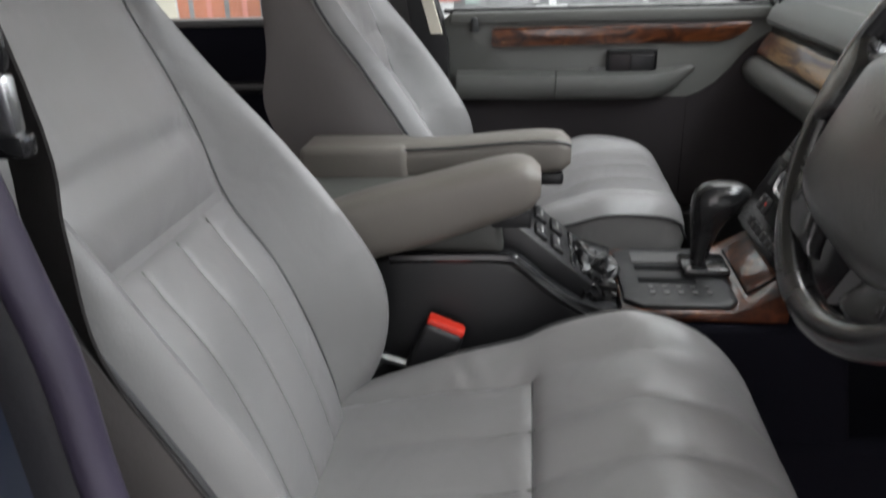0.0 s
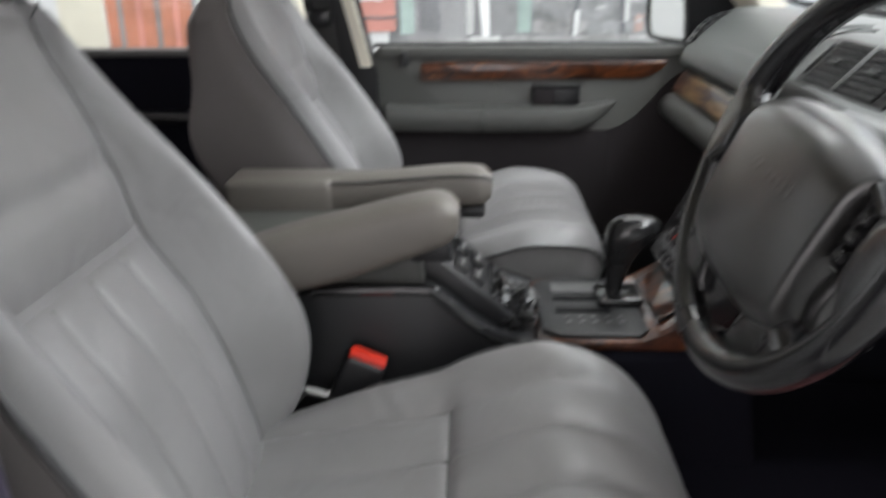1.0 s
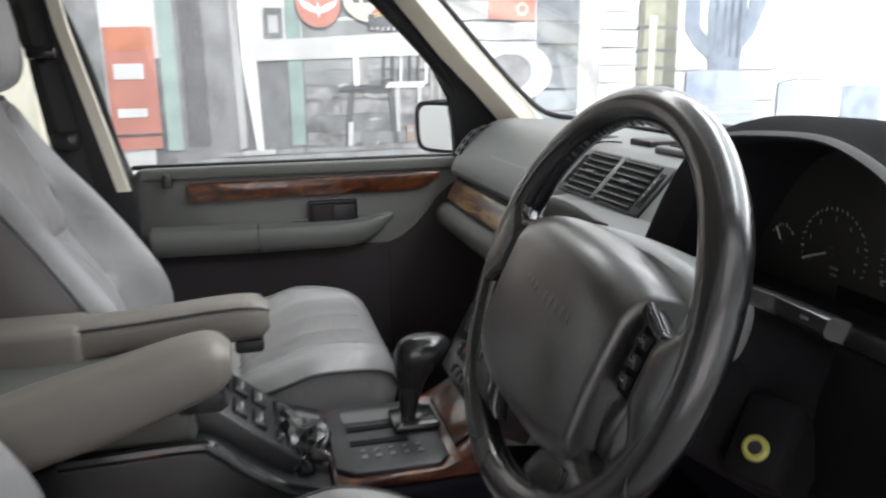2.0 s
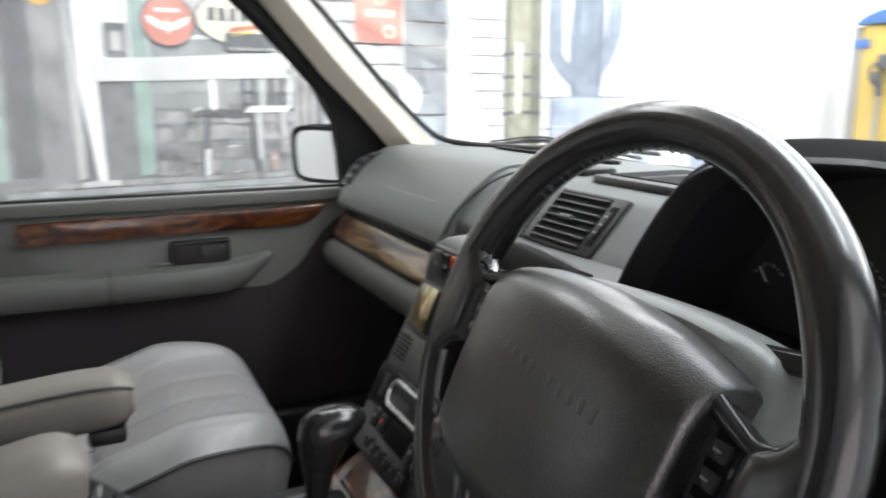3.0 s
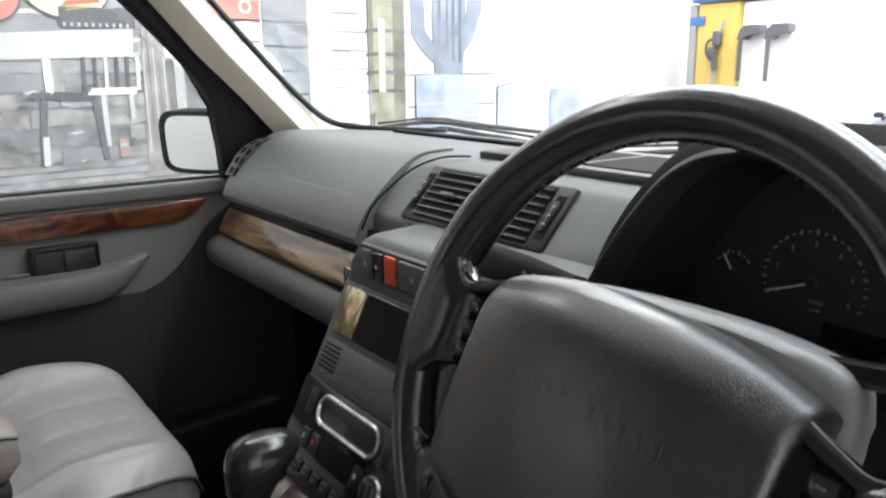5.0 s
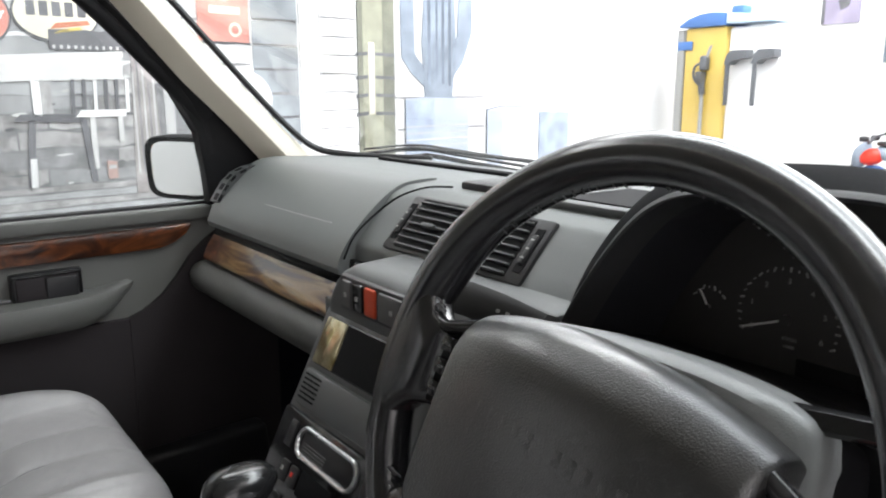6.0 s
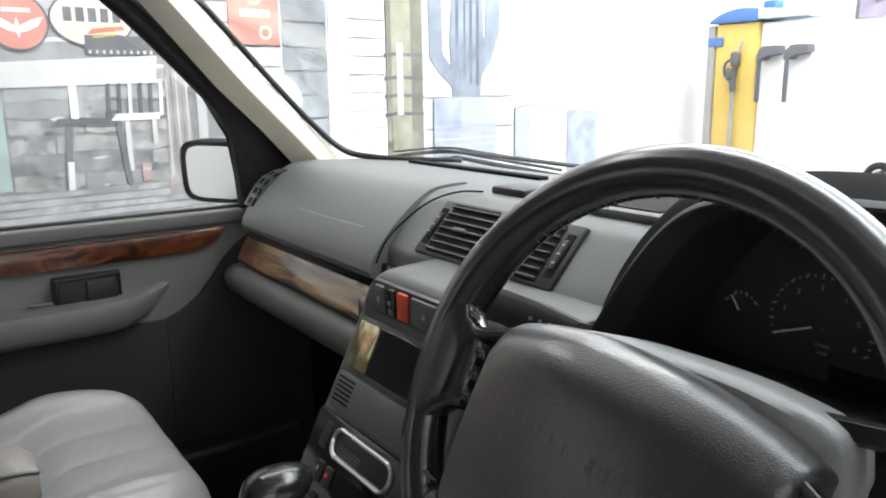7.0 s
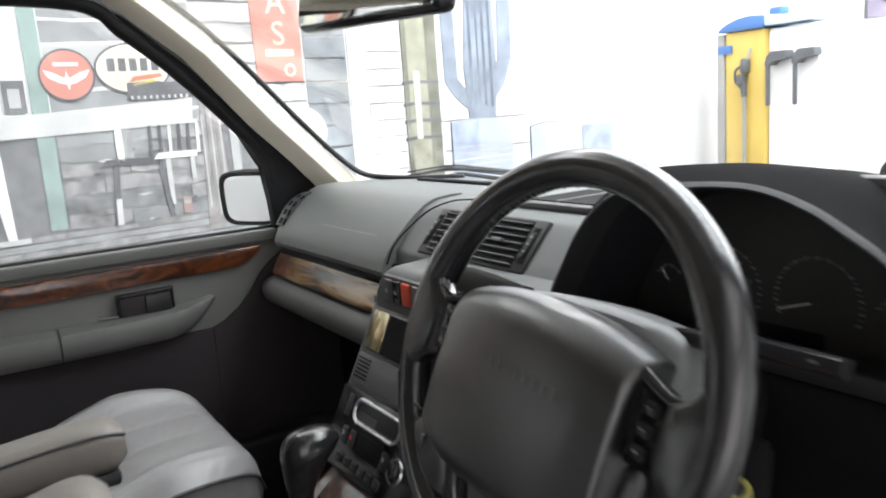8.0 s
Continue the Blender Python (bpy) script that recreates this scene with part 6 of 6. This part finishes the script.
paint("printed_moss_post", rect(2.80, 3.03, 0.80, 2.4), M_MOSS, 5, "mossy yellow-green printed post")
paint("printed_post_shade", rough(2.955, 3.03, 0.80, 2.4, 3, 0.004), M_OLIVE, 6)
paint("printed_post_shade", rough(2.80, 2.83, 0.80, 2.4, 3, 0.004), M_OLIVE, 6)
paint("printed_post_light", rect(2.865, 2.90, 1.26, 1.61), M_CREAM, 6)
for z in (1.262, 1.352, 1.44, 1.552):
    paint("printed_rope", [(2.785, z - 0.012), (2.86, z - 0.004), (2.86, z + 0.012), (2.785, z + 0.006)], M_DARK, 7, "dark printed rope")
    paint("printed_rope", [(2.905, z - 0.006), (3.035, z - 0.010), (3.035, z + 0.006), (2.905, z + 0.010)], M_DARK, 7)
# cactus with ribs, and oil drums
paint("printed_siding", rough(3.05, 3.70, 1.17, 1.18, 9, 0.003), M_MID, 3)
paint("printed_siding", rough(3.02, 3.70, 1.335, 1.345, 9, 0.003), M_MID, 3)
paint("printed_cactus", [(3.24, 1.33), (3.44, 1.33), (3.47, 1.60), (3.44, 2.25), (3.36, 2.32), (3.27, 2.28), (3.22, 1.62)], M_BLUEGREY, 6, "blue-grey printed cactus")
paint("printed_cactus_arm", [(3.23, 1.40), (3.27, 1.46), (3.17, 1.56), (3.16, 2.0), (3.07, 2.0), (3.08, 1.54), (3.15, 1.46)], M_BLUEGREY, 5)
paint("printed_cactus_arm", [(3.42, 1.42), (3.52, 1.52), (3.59, 1.68), (3.60, 2.05), (3.50, 2.05), (3.48, 1.66), (3.42, 1.56)], M_BLUEGREY, 5)
for k in range(4):
    paint("printed_rib", rough(3.262 + 0.05 * k + random.uniform(-0.01, 0.01), 3.280 + 0.05 * k, 1.40 + 0.05 * random.random(), 2.2, 2, 0.01), M_RIB, 7)
paint("printed_drum", [(3.10, 0.85), (3.56, 0.85), (3.57, 1.31), (3.46, 1.335), (3.22, 1.34), (3.10, 1.33)], M_PALEBLUE, 8, "pale blue printed oil drum")
paint("printed_drum_side", rect(3.10, 3.30, 0.85, 1.325), M_DRUM, 9)
for k in range(4):
    paint("printed_drum_hoop", rect(3.10, 3.56, 1.08 + 0.035 * k, 1.086 + 0.035 * k), M_LIGHT, 10)
paint("printed_drum", [(3.72, 0.85), (4.17, 0.85), (4.18, 1.25), (4.06, 1.275), (3.84, 1.28), (3.72, 1.26)], M_WHITE, 8, "white printed oil drum")
paint("printed_drum_side", rect(3.72, 3.86, 0.85, 1.262), M_PALEBLUE, 9)
paint("printed_drum_hoop", [(3.72, 1.26), (3.84, 1.28), (4.06, 1.275), (4.18, 1.25), (4.18, 1.256), (4.06, 1.282), (3.84, 1.287), (3.72, 1.267)], M_BLUEGREY, 10)
paint("printed_drum", rough(4.20, 4.50, 0.85, 1.24, 6, 0.006), M_DRUM, 7, "blue-grey printed oil drum")
for z in (1.40, 1.50, 1.60):
    paint("printed_line", [(3.60, z), (4.17, z + 0.003), (4.17, z + 0.009), (3.60, z + 0.005)], M_LIGHT, 3)
# left end: red machine, orange hoarding
paint("printed_red_machine", rough(0.35, 0.53, 1.06, 1.54, 5, 0.003), M_RED, 5, "orange-red printed vending machine")
paint("printed_machine_top", rect(0.36, 0.52, 1.45, 1.53), M_ORANGE, 6)
for z0, z1 in ((1.34, 1.40), (1.19, 1.225)):
    paint("printed_sign_bar", rect(0.375, 0.485, z0, z1), M_WHITE, 7)
paint("printed_gap", rect(0.35, 0.53, 1.115, 1.125), M_DARK, 7)
paint("printed_hoarding", rect(-0.66, -0.30, 0.80, 2.2), M_ORANGE, 3, "orange-red printed hoarding")
for k in range(5):
    paint("printed_fold", rect(-0.62 + 0.075 * k, -0.60 + 0.075 * k, 0.80, 2.2, 0.03), M_RED if k % 2 else M_MID, 4)
paint("printed_pillar", rough(-0.85, -0.67, 0.80, 2.2, 5, 0.004), M_CREAM, 3, "cream printed pillar")
paint("printed_pillar", rough(-0.10, 0.16, 0.80, 2.2, 5, 0.004), M_CREAM, 3)
paint("printed_shade", rect(0.17, 0.34, 0.80, 2.2), M_MID, 2)

# ---------------------------------------------------------------- fuel pump
pump = thing("fuel_pump", "yellow and white fuel pump with a blue rounded top", "fuel pump", (5.7, 2.4, 0))
part("column", box((5.50, 2.345, 0.0), (5.78, 2.665, 1.79), 0.02), YELLOW, pump, "yellow pump side")
part("edge_strip", box((5.49, 2.666, 0.0), (5.70, 2.725, 1.78), 0.01), PLAIN_GREY, pump, "grey metal corner strip")
part("front_panel", box((5.53, 1.98, 0.0), (5.78, 2.343, 1.78), 0.02), WHITE_PAINT, pump, "white pump front")
part("cap", prism([(2.346, 1.79), (2.346, 1.872), (2.44, 1.880), (2.54, 1.872), (2.63, 1.850), (2.70, 1.81), (2.71, 1.79)], "x", 5.47, 5.80, 0.012), PUMP_BLUE, pump, "blue rounded top")
# glare on this end of the blue top, painted as paler blue
part("cap", prism([(2.00, 1.80), (2.02, 1.825), (2.20, 1.858), (2.345, 1.872), (2.345, 1.80)], "x", 5.48, 5.79, 0.010), PUMP_BLUE_LIT, pump, "end of the blue top, glare painted in pale blue")
part("cap_knob", box((5.56, 2.27, 1.87), (5.66, 2.36, 1.92), 0.01), PUMP_BLUE, pump)
part("badge", box((5.488, 2.60, 1.64), (5.50, 2.715, 1.70), 0.004), PUMP_BLUE, pump)
part("hose_grip", box((5.44, 2.450, 1.50), (5.50, 2.505, 1.60), 0.016, 3), NOZZLE, pump, "grey metal nozzle body")
part("hose_grip", box((5.43, 2.475, 1.42), (5.50, 2.525, 1.495), 0.012), LINT_GREY, pump, "dark nozzle guard")
part("trigger_guard", tube(smooth_path([(5.455, 2.500, 1.55), (5.455, 2.545, 1.52), (5.455, 2.545, 1.45), (5.455, 2.500, 1.40), (5.455, 2.475, 1.36)], 20), 0.009, 8), NOZZLE, pump)
part("hose_joint", tube([(5.465, 2.49, 1.44), (5.468, 2.485, 1.34)], 0.022, 10), NOZZLE, pump)
part("spout", tube([(5.46, 2.465, 1.57), (5.46, 2.445, 1.62), (5.47, 2.435, 1.665)], 0.010, 8), PLAIN_GREY, pump)
part("hose", tube([(5.47, 2.495, 1.43), (5.47, 2.485, 1.30), (5.47, 2.487, 0.9), (5.47, 2.49, 0.3)], 0.014, 8), PLAIN_GREY, pump)
for y in (2.235, 2.04):
    nz = part("nozzle", loft([[(x, y + 0.080, 1.535), (x, y + 0.060, 1.60), (x, y + 0.03, 1.625), (x, y - 0.075, 1.625), (x, y - 0.080, 1.575), (x, y + 0.02, 1.560), (x, y + 0.045, 1.535)] for x in (5.44, 5.53)]), NOZZLE, pump, "dark grey fuel nozzle")
    part("spout", tube([(5.46, y + 0.060, 1.56), (5.46, y + 0.062, 1.45), (5.47, y + 0.068, 1.27)], 0.015, 8), NOZZLE, nz)

# ---------------------------------------------------------------- against the front wall
poster = thing("wall_poster", "pale poster with a dark machine shape on the wall", "poster", (6.8, 2.2, 2.0))
part("sheet", box((6.785, 2.09, 1.855), (6.797, 2.36, 2.45)), M_LILAC, poster, smooth=False)
part("edge", box((6.780, 2.35, 1.855), (6.797, 2.372, 2.45)), M_DARK, poster, smooth=False)
part("shape", prism([(2.17, 1.98), (2.23, 1.95), (2.26, 2.05), (2.23, 2.14), (2.26, 2.24), (2.24, 2.42), (2.20, 2.42), (2.20, 2.22), (2.16, 2.12)], "x", 6.778, 6.786), M_DARK, poster, "dark printed shape", smooth=False)
rack = thing("wall_shelf", "blue-grey metal shelf rack fixed to the wall", "shelf", (6.7, 1.7, 1.8))
for z in (1.555, 1.73, 1.885, 2.02):
    part("shelf", box((6.62, 1.35, z), (6.797, 1.82, z + 0.02), 0.003), M_BLUEGREY, rack)
part("upright", box((6.62, 1.80, 1.555), (6.797, 1.822, 2.04), 0.003), M_BLUEGREY, rack)
bike = thing("toy_motorbike", "small red and blue ride-on motorbike on a stand", "toy motorbike", (6.3, 1.7, 0))
part("stand", box((6.15, 1.45, 0.0), (6.50, 1.85, 0.62), 0.02), WHITE_PAINT, bike)
def pod(x, y, z, rx, ry, rz, lean=0.0):
    """A rounded shell, pinched towards its ends along y."""
    return loft([[(x + rx * q * math.cos(a), y + ry * p, z + lean * p + rz * q * math.sin(a)) for a in [2 * math.pi * j / 18 for j in range(18)]] for p, q in ((-1, 0.25), (-0.8, 0.68), (-0.4, 0.94), (0, 1.0), (0.4, 0.94), (0.8, 0.70), (1, 0.28))])


part("frame", tube(smooth_path([(6.27, 1.84, 0.74), (6.27, 1.76, 0.90), (6.27, 1.66, 0.96), (6.27, 1.52, 0.93), (6.27, 1.46, 0.74)], 24), 0.018, 8), DARK_STEEL, bike)
part("body", pod(6.26, 1.665, 0.925, 0.055, 0.078, 0.058, -0.010), RED_PLASTIC, bike, "red plastic body")
part("fairing", pod(6.28, 1.74, 0.93, 0.06, 0.060, 0.085, -0.03), M_BLUEGREY, bike, "pale blue plastic fairing")
part("side_panel", pod(6.28, 1.56, 0.945, 0.06, 0.085, 0.055, 0.02), M_BLUEGREY, bike, "pale blue plastic side panel")
part("engine", pod(6.27, 1.65, 0.80, 0.05, 0.09, 0.07), PUMP_BLUE, bike)
part("seat", pod(6.27, 1.56, 1.005, 0.045, 0.085, 0.022, 0.012), BLACK_PLASTIC, bike)
bars = part("handlebar", tube(smooth_path([(6.16, 1.71, 1.035), (6.22, 1.69, 1.05), (6.27, 1.70, 1.01), (6.32, 1.69, 1.05), (6.38, 1.71, 1.035)], 20), 0.010, 8), DARK_STEEL, bike)
for x, y, z in ((6.18, 1.695, 1.045), (6.36, 1.70, 1.045)):
    part("grip", pod(x, y, z, 0.026, 0.030, 0.020), BLACK_PLASTIC, bars)
mirror_arm = part("mirror_arm", tube([(6.32, 1.69, 1.05), (6.33, 1.64, 1.072), (6.34, 1.61, 1.078)], 0.006, 6), DARK_STEEL, bike)
part("mirror_shell", pod(6.34, 1.60, 1.080, 0.022, 0.032, 0.022), BLACK_PLASTIC, mirror_arm)
for y in (1.84, 1.46):
    wh = part("wheel", tube([(6.27, y + 0.09 * math.cos(a), 0.735 + 0.09 * math.sin(a)) for a in [2 * math.pi * k / 24 for k in range(24)]], 0.025, 8, closed=True), TYRE_RUBBER, bike)
    part("hub", disc((6.27, y, 0.735), "x", 0.055, 0.02, 20), PLAIN_GREY, wh)
